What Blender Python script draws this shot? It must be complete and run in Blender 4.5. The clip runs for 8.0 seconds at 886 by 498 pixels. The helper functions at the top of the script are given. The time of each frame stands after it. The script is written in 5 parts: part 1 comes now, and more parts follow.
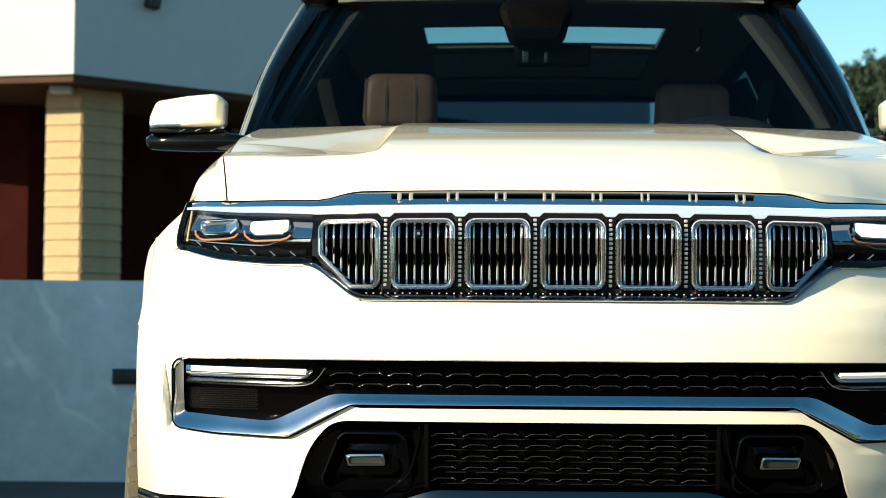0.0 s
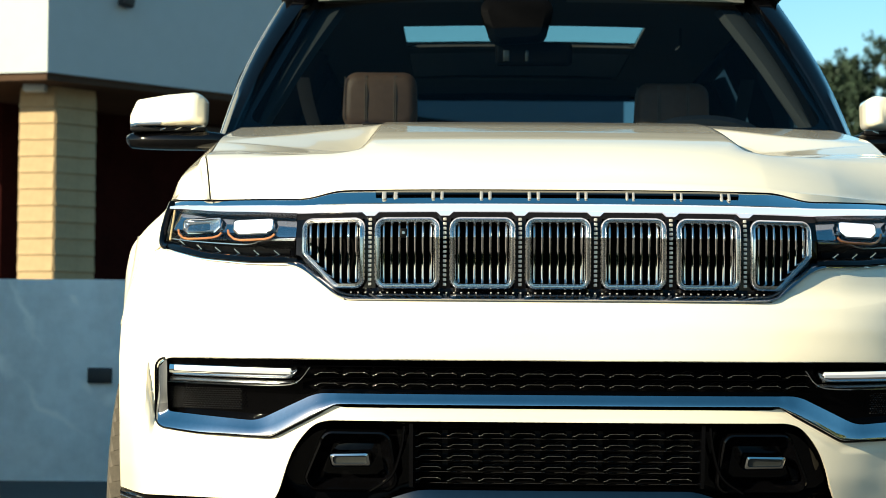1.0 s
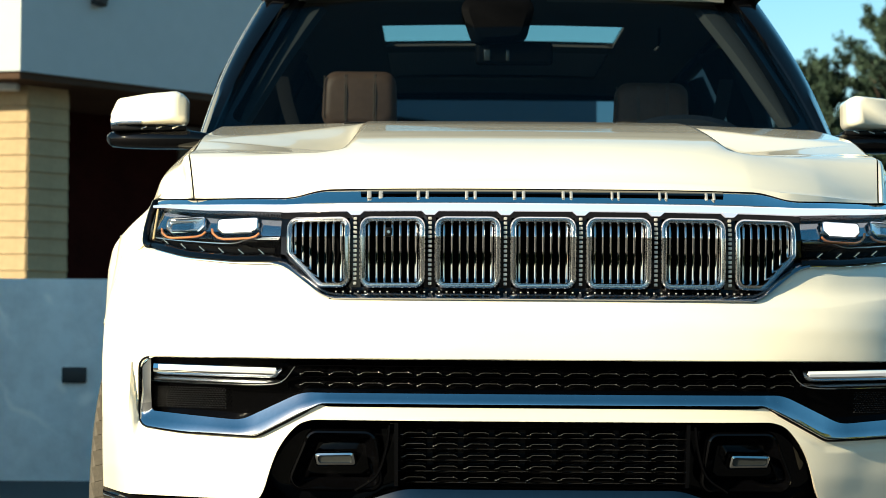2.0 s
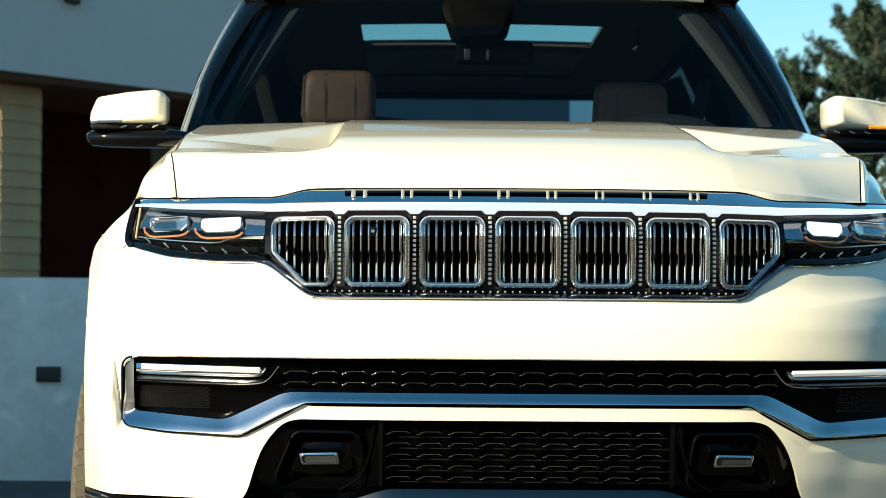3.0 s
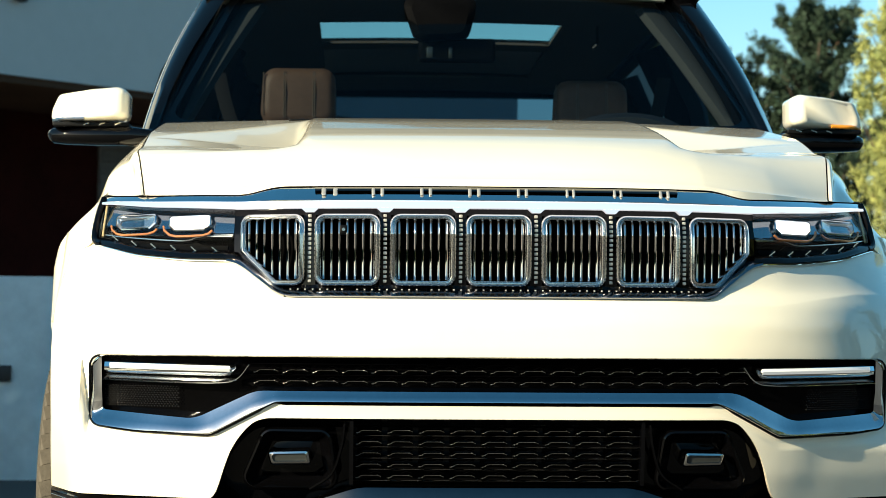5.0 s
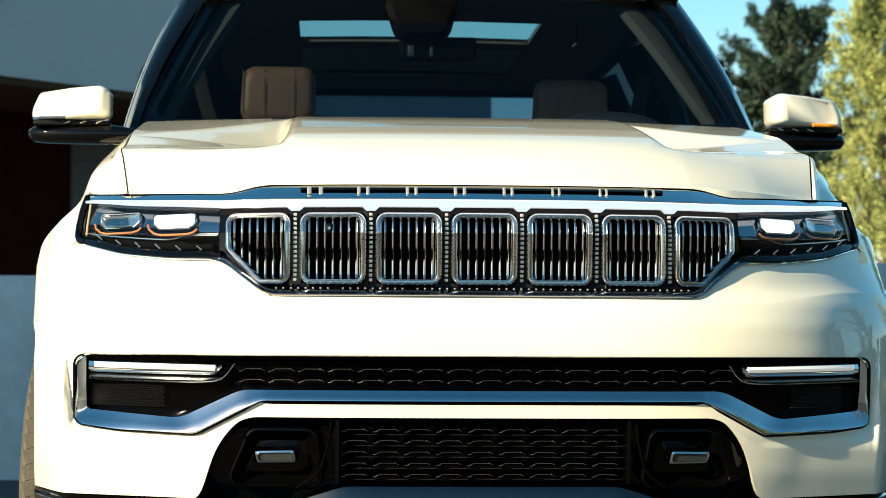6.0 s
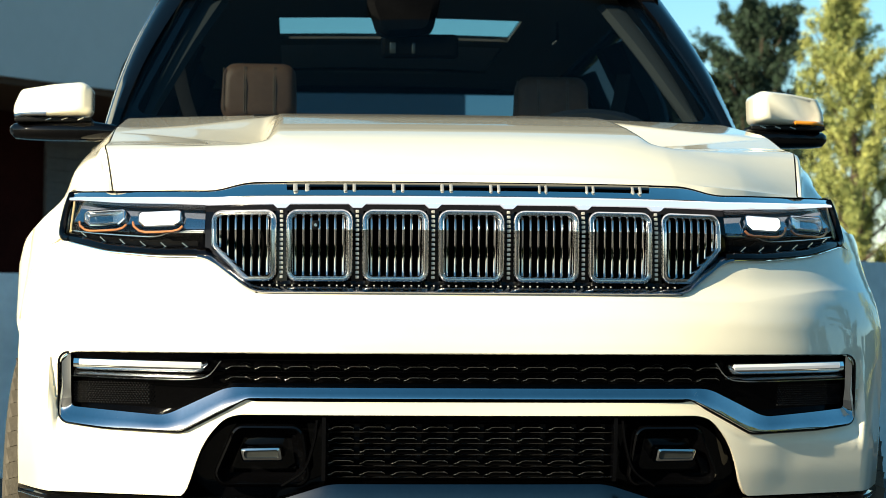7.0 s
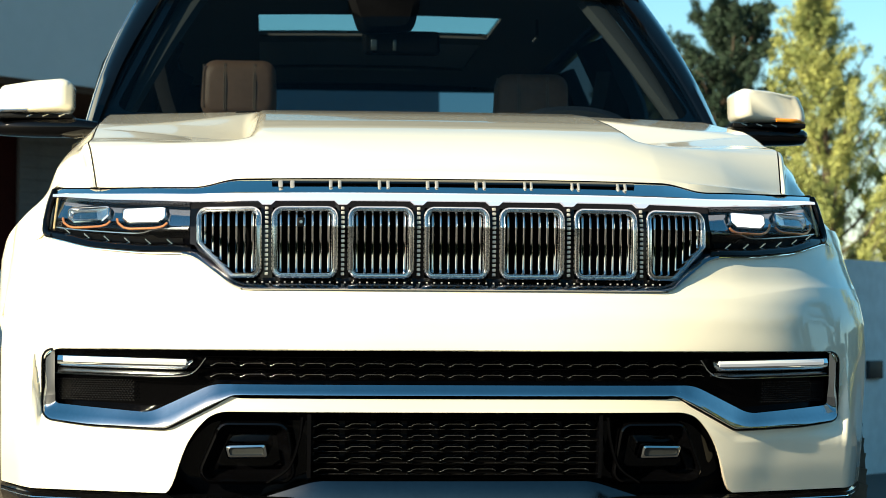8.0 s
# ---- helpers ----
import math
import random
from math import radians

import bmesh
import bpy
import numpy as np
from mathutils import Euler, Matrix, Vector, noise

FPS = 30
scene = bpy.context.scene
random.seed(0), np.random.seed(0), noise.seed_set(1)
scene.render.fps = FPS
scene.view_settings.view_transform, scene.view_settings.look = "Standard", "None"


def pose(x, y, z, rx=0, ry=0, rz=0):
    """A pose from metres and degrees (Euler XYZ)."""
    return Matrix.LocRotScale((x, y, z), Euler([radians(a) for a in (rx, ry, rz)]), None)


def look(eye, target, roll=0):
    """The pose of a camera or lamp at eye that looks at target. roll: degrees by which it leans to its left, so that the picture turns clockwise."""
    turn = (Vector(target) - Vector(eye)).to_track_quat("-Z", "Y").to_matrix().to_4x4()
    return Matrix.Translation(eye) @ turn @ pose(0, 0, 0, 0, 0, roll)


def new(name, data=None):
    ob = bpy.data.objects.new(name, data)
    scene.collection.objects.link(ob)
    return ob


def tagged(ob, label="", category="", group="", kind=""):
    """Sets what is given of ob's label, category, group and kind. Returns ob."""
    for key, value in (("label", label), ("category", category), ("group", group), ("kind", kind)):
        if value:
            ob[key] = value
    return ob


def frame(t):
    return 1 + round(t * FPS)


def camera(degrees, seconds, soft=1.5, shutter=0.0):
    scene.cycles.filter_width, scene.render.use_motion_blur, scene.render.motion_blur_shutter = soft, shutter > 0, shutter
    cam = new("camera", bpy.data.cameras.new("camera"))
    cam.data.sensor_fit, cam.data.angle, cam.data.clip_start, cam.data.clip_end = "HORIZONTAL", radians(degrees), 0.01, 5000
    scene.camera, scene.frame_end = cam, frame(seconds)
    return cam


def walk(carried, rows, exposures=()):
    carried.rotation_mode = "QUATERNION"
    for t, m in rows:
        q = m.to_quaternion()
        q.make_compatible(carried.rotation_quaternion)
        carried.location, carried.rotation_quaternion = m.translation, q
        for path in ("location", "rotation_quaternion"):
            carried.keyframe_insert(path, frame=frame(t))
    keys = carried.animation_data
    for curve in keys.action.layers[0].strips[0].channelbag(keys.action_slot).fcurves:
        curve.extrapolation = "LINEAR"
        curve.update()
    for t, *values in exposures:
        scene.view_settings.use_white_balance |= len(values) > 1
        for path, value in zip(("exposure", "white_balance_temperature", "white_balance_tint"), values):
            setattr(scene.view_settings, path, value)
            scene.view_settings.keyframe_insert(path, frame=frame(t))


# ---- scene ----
cam = camera(23.4, 8.0, soft=0.85)
PATH = [
    (0, (-0.151, -4.473, 0.828), (-0.205, -2.475, 0.914), 0.4),
    (0.5, (-0.164, -4.47, 0.829), (-0.205, -2.472, 0.915), 0.4),
    (1, (-0.180, -4.466, 0.829), (-0.207, -2.468, 0.914), 0.4),
    (1.5, (-0.196, -4.465, 0.828), (-0.209, -2.467, 0.913), 0.4),
    (3, (-0.242, -4.458, 0.829), (-0.213, -2.459, 0.913), 0.4),
    (3.5, (-0.255, -4.454, 0.828), (-0.213, -2.457, 0.912), 0.4),
    (4, (-0.271, -4.451, 0.83), (-0.216, -2.454, 0.913), 0.4),
    (4.5, (-0.286, -4.451, 0.829), (-0.217, -2.454, 0.912), 0.4),
    (6, (-0.332, -4.445, 0.828), (-0.222, -2.449, 0.91), 0.3),
    (6.5, (-0.348, -4.439, 0.829), (-0.224, -2.444, 0.909), 0.3),
    (7, (-0.364, -4.436, 0.827), (-0.227, -2.442, 0.907), 0.3),
    (7.5, (-0.378, -4.434, 0.826), (-0.227, -2.441, 0.905), 0.3),
    (8, (-0.394, -4.431, 0.825), (-0.230, -2.44, 0.903), 0.3),
]
walk(cam, [(t, look(eye, target, roll)) for t, eye, target, roll in PATH])
cam.data.dof.use_dof, cam.data.dof.focus_distance, cam.data.dof.aperture_fstop = True, 4.75, 8.5

# ---- world, sun, exposure ----
SUN_AZ, SUN_EL = radians(54.5), radians(20.5)      # to the left of the car's nose, above the horizon
world = bpy.data.worlds.new("sky")
scene.world = world
world.use_nodes = True
wn = world.node_tree.nodes
sky = wn.new("ShaderNodeTexSky")
sky.sky_type = "NISHITA"
sky.sun_disc = False
sky.sun_elevation = SUN_EL
to_sun = Vector((-math.sin(SUN_AZ) * math.cos(SUN_EL), -math.cos(SUN_AZ) * math.cos(SUN_EL), math.sin(SUN_EL)))
sky.sun_rotation = math.atan2(to_sun.x, to_sun.y)
sky.air_density, sky.dust_density, sky.ozone_density = 1.0, 0.35, 2.0
rich = wn.new("ShaderNodeHueSaturation")
rich.inputs["Hue"].default_value, rich.inputs["Saturation"].default_value = 0.477, 1.28
world.node_tree.links.new(sky.outputs[0], rich.inputs["Color"])
world.node_tree.links.new(rich.outputs[0], wn["Background"].inputs[0])
wn["Background"].inputs[1].default_value = 0.085
lamp = bpy.data.lights.new("sun", "SUN")
lamp.energy, lamp.angle, lamp.color = 5.1, radians(0.55), (1.0, 0.88, 0.60)
sun = new("sun", lamp)
sun.matrix_world = look((0, 0, 0), tuple(-to_sun))
scene.view_settings.exposure = 1.05


# ---- materials ----
def mat(name, color, rough=0.5, metal=0.0, vary=0.0, scale=6.0, bump=0.0, bump_scale=80.0, coat=0.0, island=0.0, spec=0.5, second=None):
    """A surface with two scales of colour variation, fine relief and uneven gloss."""
    m = bpy.data.materials.new(name)
    m.use_nodes = True
    nt, b = m.node_tree, m.node_tree.nodes["Principled BSDF"]
    b.inputs["Base Color"].default_value = (*color, 1)
    b.inputs["Roughness"].default_value = rough
    b.inputs["Metallic"].default_value = metal
    b.inputs["Specular IOR Level"].default_value = spec
    b.inputs["Coat Weight"].default_value = coat
    b.inputs["Coat Roughness"].default_value, b.inputs["Coat IOR"].default_value = 0.02, 1.48
    co = nt.nodes.new("ShaderNodeTexCoord")
    if vary or second:
        big, small = nt.nodes.new("ShaderNodeTexNoise"), nt.nodes.new("ShaderNodeTexNoise")
        big.inputs["Scale"].default_value, small.inputs["Scale"].default_value = scale, scale * 9
        big.inputs["Detail"].default_value = small.inputs["Detail"].default_value = 5
        add = nt.nodes.new("ShaderNodeMix")
        add.inputs["Factor"].default_value = 0.4
        ramp = nt.nodes.new("ShaderNodeValToRGB")
        dark = second or [c * (1 - vary) for c in color]
        ramp.color_ramp.elements[0].color, ramp.color_ramp.elements[1].color = (*dark, 1), (*color, 1)
        ramp.color_ramp.elements[0].position, ramp.color_ramp.elements[1].position = 0.33, 0.62
        for n in (big, small):
            nt.links.new(co.outputs["Object"], n.inputs["Vector"])
        nt.links.new(big.outputs["Fac"], add.inputs[2])
        nt.links.new(small.outputs["Fac"], add.inputs[3])
        nt.links.new(add.outputs[0], ramp.inputs[0])
        out = ramp.outputs[0]
        if island:
            hue, rnd, mul = nt.nodes.new("ShaderNodeHueSaturation"), nt.nodes.new("ShaderNodeNewGeometry"), nt.nodes.new("ShaderNodeMapRange")
            mul.inputs["To Min"].default_value, mul.inputs["To Max"].default_value = 1 - island, 1 + island
            nt.links.new(rnd.outputs["Random Per Island"], mul.inputs["Value"])
            nt.links.new(mul.outputs[0], hue.inputs["Value"])
            nt.links.new(out, hue.inputs["Color"])
            out = hue.outputs[0]
        nt.links.new(out, b.inputs["Base Color"])
    if bump:
        n, bp = nt.nodes.new("ShaderNodeTexNoise"), nt.nodes.new("ShaderNodeBump")
        n.inputs["Scale"].default_value, n.inputs["Detail"].default_value = bump_scale, 4
        bp.inputs["Strength"].default_value, bp.inputs["Distance"].default_value = bump, 0.004
        nt.links.new(co.outputs["Object"], n.inputs["Vector"])
        nt.links.new(n.outputs["Fac"], bp.inputs["Height"])
        nt.links.new(bp.outputs[0], b.inputs["Normal"])
    return m


def glass(name, tint, share=0.03, gloss=0.02):
    """A thin pane: tinted see-through with a faint clear reflection."""
    m = bpy.data.materials.new(name)
    m.use_nodes = True
    nt = m.node_tree
    nt.nodes.remove(nt.nodes["Principled BSDF"])
    t, g, mix = (nt.nodes.new("ShaderNode" + k) for k in ("BsdfTransparent", "BsdfGlossy", "MixShader"))
    t.inputs[0].default_value, g.inputs["Roughness"].default_value, mix.inputs[0].default_value = (*tint, 1), gloss, share
    nt.links.new(t.outputs[0], mix.inputs[1])
    nt.links.new(g.outputs[0], mix.inputs[2])
    nt.links.new(mix.outputs[0], nt.nodes["Material Output"].inputs[0])
    return m


def lit(name, color, strength):
    m = mat(name, color, 0.2)
    b = m.node_tree.nodes["Principled BSDF"]
    b.inputs["Emission Color"].default_value, b.inputs["Emission Strength"].default_value = (*color, 1), strength
    return m


PAINT = mat("pearl_paint", (0.81, 0.757, 0.622), 0.35, 0.0, vary=0.03, scale=3, coat=1.0, spec=0.05)
CHROME = mat("chrome", (0.86, 0.87, 0.88), 0.06, 1.0, vary=0.06, scale=14)
SATIN = mat("satin_chrome", (0.55, 0.56, 0.57), 0.22, 1.0, vary=0.08, scale=14)
ROUNDCHROME = mat("grey_chrome", (0.50, 0.495, 0.49), 0.012, 1.0, vary=0.1, scale=14)
LENSDARK = mat("dark_lens", (0.05, 0.055, 0.055), 0.08, 0.5, vary=0.2, scale=30)
SKID = mat("skid_metal", (0.07, 0.073, 0.08), 0.14, 1.0, vary=0.15, scale=14)
FRAMECHROME = mat("frame_chrome", (0.74, 0.735, 0.73), 0.12, 1.0, vary=0.08, scale=14)
BLADE = mat("blade_chrome", (0.50, 0.51, 0.54), 0.07, 1.0, vary=0.1, scale=14)
BANDBLACK = mat("band_black", (0.0012, 0.0012, 0.0015), 0.12, vary=0.3, scale=9, spec=0.06)
MESHDARK = mat("mesh_black", (0.0012, 0.0012, 0.0014), 0.5, vary=0.3, scale=9, spec=0.03)
GLINTMETAL = mat("glint_lip", (0.34, 0.34, 0.335), 0.30, 0.8, vary=0.3, scale=40)
DARKCHROME = mat("dark_chrome", (0.30, 0.30, 0.32), 0.10, 1.0, vary=0.1, scale=14)
GLOSSBLACK = mat("gloss_black", (0.0015, 0.0015, 0.002), 0.04, vary=0.3, scale=9, spec=0.25)
PIANO = mat("piano_black", (0.0012, 0.0012, 0.0015), 0.03, vary=0.3, scale=9, spec=0.2)
INTBLACK = mat("matt_black", (0.0022, 0.0022, 0.0025), 0.6, vary=0.3, scale=12, spec=0.02, bump=0.1, bump_scale=400)
PLASTIC = mat("black_plastic", (0.003, 0.003, 0.0035), 0.4, spec=0.15, vary=0.3, scale=12, bump=0.15, bump_scale=400)
# near-black: the shade of gaps and openings is put into this colour
NEARBLACK = mat("near_black", (0.0012, 0.0012, 0.0015), 0.8, vary=0.2, scale=12, spec=0.02)
MESHBLACK = mat("intake_mesh", (0.11, 0.11, 0.115), 0.25, 0.75, vary=0.2, scale=20)
RUBBER = mat("tyre_rubber", (0.085, 0.070, 0.050), 0.75, vary=0.35, scale=10, bump=0.3, bump_scale=160)
AMBER = mat("amber_reflector", (0.75, 0.28, 0.10), 0.25, 0.6, vary=0.1, scale=20)
LAMPTAN = mat("pale_marker", (0.62, 0.47, 0.24), 0.3, 0.3, vary=0.1, scale=20)
LAMPCHROME = mat("lamp_chrome", (0.40, 0.42, 0.44), 0.10, 1.0, vary=0.12, scale=30)
MARK = mat("bright_mark", (0.50, 0.48, 0.45), 0.35, 0.5, vary=0.08, scale=30)
BELT = mat("grey_webbing", (0.02, 0.018, 0.017), 0.8, vary=0.2, scale=60, bump=0.2, bump_scale=500)
GREYBOARD = mat("grey_boards", (0.15, 0.15, 0.15), 0.85, spec=0.1, vary=0.25, scale=2.5, bump=0.4, bump_scale=50)
AMBERLIT = mat("amber_lens", (0.85, 0.30, 0.03), 0.2, vary=0.1, scale=30)
LEATHER = mat("brown_leather", (0.26, 0.155, 0.108), 0.5, vary=0.25, scale=7, bump=0.25, bump_scale=220)
# headliner border coloured lighter tan to stand in for sun on it
SUNTRIM = mat("sunlit_trim_tan", (0.075, 0.062, 0.05), 0.8, vary=0.2, scale=14, bump=0.2, bump_scale=300)
VISOR = mat("grey_visor_cloth", (0.09, 0.095, 0.085), 0.9, vary=0.12, scale=10, bump=0.2, bump_scale=300)
STITCH = mat("pale_stitching", (0.27, 0.21, 0.16), 0.7, vary=0.2, scale=30)
DARKLEATHER = mat("black_leather", (0.012, 0.012, 0.014), 0.5, vary=0.25, scale=8, bump=0.2, bump_scale=220)
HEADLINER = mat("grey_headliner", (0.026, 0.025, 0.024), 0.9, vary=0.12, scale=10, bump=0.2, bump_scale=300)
WINDSHIELD = glass("tinted_windscreen", (0.52, 0.60, 0.63), 0.024)
DOORGLASS = glass("front_door_glass", (0.20, 0.21, 0.22), 0.04)
SIDEGLASS = glass("dark_side_glass", (0.05, 0.06, 0.07))
ROOFGLASS = glass("roof_glass", (0.70, 0.82, 0.82), 0.02)
REARGLASS = glass("rear_glass", (0.16, 0.26, 0.34), 0.01)
CLEAR = glass("clear_lens", (0.93, 0.95, 0.96), 0.045)
LEDLIT = lit("lit_lamp", (1.0, 0.97, 0.92), 1.15)
# chrome with an added glow, in place of the bright sky it reflects
GLOWCHROME = lit("glow_added_chrome", (0.98, 0.94, 0.94), 0.36)
GLOWCHROME.node_tree.nodes["Principled BSDF"].inputs["Metallic"].default_value = 1.0
GLOWCHROME.node_tree.nodes["Principled BSDF"].inputs["Roughness"].default_value = 0.08
DIMLENS = lit("unlit_lens", (0.80, 0.80, 0.78), 0.04)
DIMLENS.node_tree.nodes["Principled BSDF"].inputs["Metallic"].default_value = 1.0
GUIDE = lit("lit_guide", (0.55, 0.55, 0.52), 0.30)
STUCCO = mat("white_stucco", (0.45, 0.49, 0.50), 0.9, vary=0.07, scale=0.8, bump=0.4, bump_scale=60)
CONCRETE = mat("grey_concrete", (0.84, 0.88, 0.88), 0.85, vary=0.25, scale=1.4, bump=0.35, bump_scale=40)


def streaked(m, spots):
    """Adds pale streaks and spots to a wall: (x, z, half length, half width, turn) on its face."""
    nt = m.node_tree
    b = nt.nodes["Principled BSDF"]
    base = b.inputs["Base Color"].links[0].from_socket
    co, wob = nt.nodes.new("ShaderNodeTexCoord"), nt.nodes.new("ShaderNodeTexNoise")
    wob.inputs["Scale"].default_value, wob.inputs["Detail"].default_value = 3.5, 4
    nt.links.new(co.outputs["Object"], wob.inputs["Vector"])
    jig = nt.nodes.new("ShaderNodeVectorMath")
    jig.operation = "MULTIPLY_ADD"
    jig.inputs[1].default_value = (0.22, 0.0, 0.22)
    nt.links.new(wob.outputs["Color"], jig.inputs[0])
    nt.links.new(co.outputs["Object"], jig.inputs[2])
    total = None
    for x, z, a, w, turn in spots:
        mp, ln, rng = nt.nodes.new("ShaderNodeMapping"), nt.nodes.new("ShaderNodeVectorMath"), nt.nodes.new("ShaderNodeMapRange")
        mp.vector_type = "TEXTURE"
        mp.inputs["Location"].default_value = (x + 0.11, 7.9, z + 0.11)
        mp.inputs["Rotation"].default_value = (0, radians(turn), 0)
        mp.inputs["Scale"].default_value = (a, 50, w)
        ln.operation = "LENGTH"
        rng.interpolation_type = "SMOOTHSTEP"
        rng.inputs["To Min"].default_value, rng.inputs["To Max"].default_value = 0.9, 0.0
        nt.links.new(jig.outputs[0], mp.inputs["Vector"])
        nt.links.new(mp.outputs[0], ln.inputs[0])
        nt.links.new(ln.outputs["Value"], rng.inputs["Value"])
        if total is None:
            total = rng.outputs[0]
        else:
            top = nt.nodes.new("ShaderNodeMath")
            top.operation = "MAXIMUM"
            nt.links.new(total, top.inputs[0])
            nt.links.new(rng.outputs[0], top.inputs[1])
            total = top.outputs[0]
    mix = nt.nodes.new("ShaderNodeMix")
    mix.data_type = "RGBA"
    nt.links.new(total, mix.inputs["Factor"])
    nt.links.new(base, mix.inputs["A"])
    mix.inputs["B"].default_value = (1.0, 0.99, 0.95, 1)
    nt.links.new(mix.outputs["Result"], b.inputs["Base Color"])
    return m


STREAKED = streaked(mat("streaked_concrete", (0.84, 0.88, 0.88), 0.85, vary=0.25, scale=1.4, bump=0.35, bump_scale=40),
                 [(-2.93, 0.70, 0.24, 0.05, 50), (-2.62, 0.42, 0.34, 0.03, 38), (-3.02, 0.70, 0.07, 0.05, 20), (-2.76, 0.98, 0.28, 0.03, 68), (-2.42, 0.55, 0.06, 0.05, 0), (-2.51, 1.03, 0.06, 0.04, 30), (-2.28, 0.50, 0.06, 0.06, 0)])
SOFFIT = mat("brown_soffit", (0.07, 0.042, 0.028), 0.85, spec=0.1, vary=0.2, scale=2, bump=0.2)
SIDING = mat("tan_siding", (0.42, 0.31, 0.18), 0.85, spec=0.15, vary=0.2, scale=2.5, bump=0.4, bump_scale=50)
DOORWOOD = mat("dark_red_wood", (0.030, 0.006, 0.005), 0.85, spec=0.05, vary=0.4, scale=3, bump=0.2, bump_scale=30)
DARKMETAL = mat("dark_metal", (0.018, 0.018, 0.020), 0.5, vary=0.3, scale=10)
ASPHALT = mat("asphalt", (0.066, 0.064, 0.061), 0.85, vary=0.3, scale=1.5, bump=0.6, bump_scale=90)
BARK = mat("bark", (0.10, 0.07, 0.05), 0.9, vary=0.4, scale=6, bump=0.8, bump_scale=30)
LEAFDARK = mat("dark_leaves", (0.030, 0.055, 0.034), 0.7, spec=0.25, vary=0.4, scale=1.5, island=0.45)
LEAFGOLD = mat("golden_leaves", (0.45, 0.46, 0.15), 0.7, vary=0.45, scale=1.2, island=0.55, spec=0.25, second=(0.13, 0.18, 0.06))
HEDGE = mat("far_hedge", (0.014, 0.019, 0.010), 0.95, spec=0.0, vary=0.4, scale=0.6)


# ---- building helpers ----
ORIGIN = {}


def thing(name, label, category, base=(0, 0, 0), group="", kind=""):
    ob = tagged(new(name), label, category, group, kind)
    ob.location = base
    ORIGIN[ob.name] = Matrix.Translation(base)
    return ob


def mesh_of(name, bm, material, sharp=38):
    me = bpy.data.meshes.new(name)
    bmesh.ops.recalc_face_normals(bm, faces=bm.faces)
    bm.to_mesh(me)
    bm.free()
    me.materials.append(material)
    for p in me.polygons:
        p.use_smooth = True
    me.set_sharp_from_angle(angle=radians(sharp))
    return me


def place(name, me, parent, label="", m=None):
    ob = new(name, me)
    if m is not None:
        ob.matrix_basis = m
    if parent is not None:
        ob.parent = parent
        ob.matrix_parent_inverse = ORIGIN.get(parent.name, Matrix()).inverted()
    return tagged(ob, label)


def part(name, bm, material, parent, label="", sharp=38):
    """One bmesh, in world places, as one mesh object under a thing or a part."""
    return place(name, mesh_of(name, bm, material, sharp), parent, label)


def solid(name, bm, material, label, category, group="", kind=""):
    return tagged(place(name, mesh_of(name, bm, material), None), label, category, group, kind)


def grid(bm, rows, close=False):
    """Quads between rows of points."""
    vs = [[bm.verts.new(p) for p in r] for r in rows]
    for a, b in zip(vs, vs[1:]):
        n = len(a)
        for i in range(n if close else n - 1):
            j = (i + 1) % n
            try:
                bm.faces.new((a[i], a[j], b[j], b[i]))
            except ValueError:
                pass
    return vs


def cap(bm, loop):
    try:
        bm.faces.new(loop)
    except ValueError:
        pass


def box(bm, x0, x1, y0, y1, z0, z1, bev=0.0, m=None):
    made = bmesh.ops.create_cube(bm, size=1.0)["verts"]
    bmesh.ops.transform(bm, verts=made, matrix=Matrix.LocRotScale(((x0 + x1) / 2, (y0 + y1) / 2, (z0 + z1) / 2), None, (x1 - x0, y1 - y0, z1 - z0)))
    if bev:
        es = list({e for v in made for e in v.link_edges})
        got = bmesh.ops.bevel(bm, geom=es, offset=bev, segments=3, profile=0.5, affect="EDGES")
        made = list({v for f in got["faces"] for v in f.verts} | {v for v in made if v.is_valid})
    if m is not None:
        bmesh.ops.transform(bm, verts=[v for v in made if v.is_valid], matrix=m)
    return bm


def tube(bm, path, r, seg=8, flat=1.0):
    """A rod of radius r (a number or one for each point) along a path."""
    pts = [Vector(p) for p in path]
    rs = r if isinstance(r, (list, tuple)) else [r] * len(pts)
    rows = []
    for i, p in enumerate(pts):
        d = (pts[min(i + 1, len(pts) - 1)] - pts[max(i - 1, 0)]).normalized()
        a = d.cross(Vector((0, 1, 0)))
        a = (a if a.length > 0.05 else d.cross(Vector((1, 0, 0)))).normalized()
        b = d.cross(a)
        rows.append([p + rs[i] * (math.cos(k * math.tau / seg) * a + flat * math.sin(k * math.tau / seg) * b) for k in range(seg)])
    vs = grid(bm, rows, close=True)
    cap(bm, vs[0])
    cap(bm, vs[-1])
    return bm


def knots(pairs, r=0.0):
    """A function through (x, value) pairs, even in x, with its corners rounded over r."""
    xs, vs = [p[0] for p in pairs], [p[1] for p in pairs]
    if not r:
        return lambda x: float(np.interp(abs(x), xs, vs))
    return lambda x: float(np.mean([np.interp(abs(abs(x) + r * k / 4), xs, vs) for k in range(-4, 5)]))


def spline(pts, n):
    """A smooth curve through points."""
    p = [Vector(q) for q in pts]
    p = [2 * p[0] - p[1], *p, 2 * p[-1] - p[-2]]
    out = []
    for i in range(1, len(p) - 2):
        for k in range(n):
            t = k / n
            a, b, c, d = p[i - 1 : i + 3]
            out.append(0.5 * (2 * b + (c - a) * t + (2 * a - 5 * b + 4 * c - d) * t * t + (3 * b - a - 3 * c + d) * t ** 3))
    return out + [p[-2]]


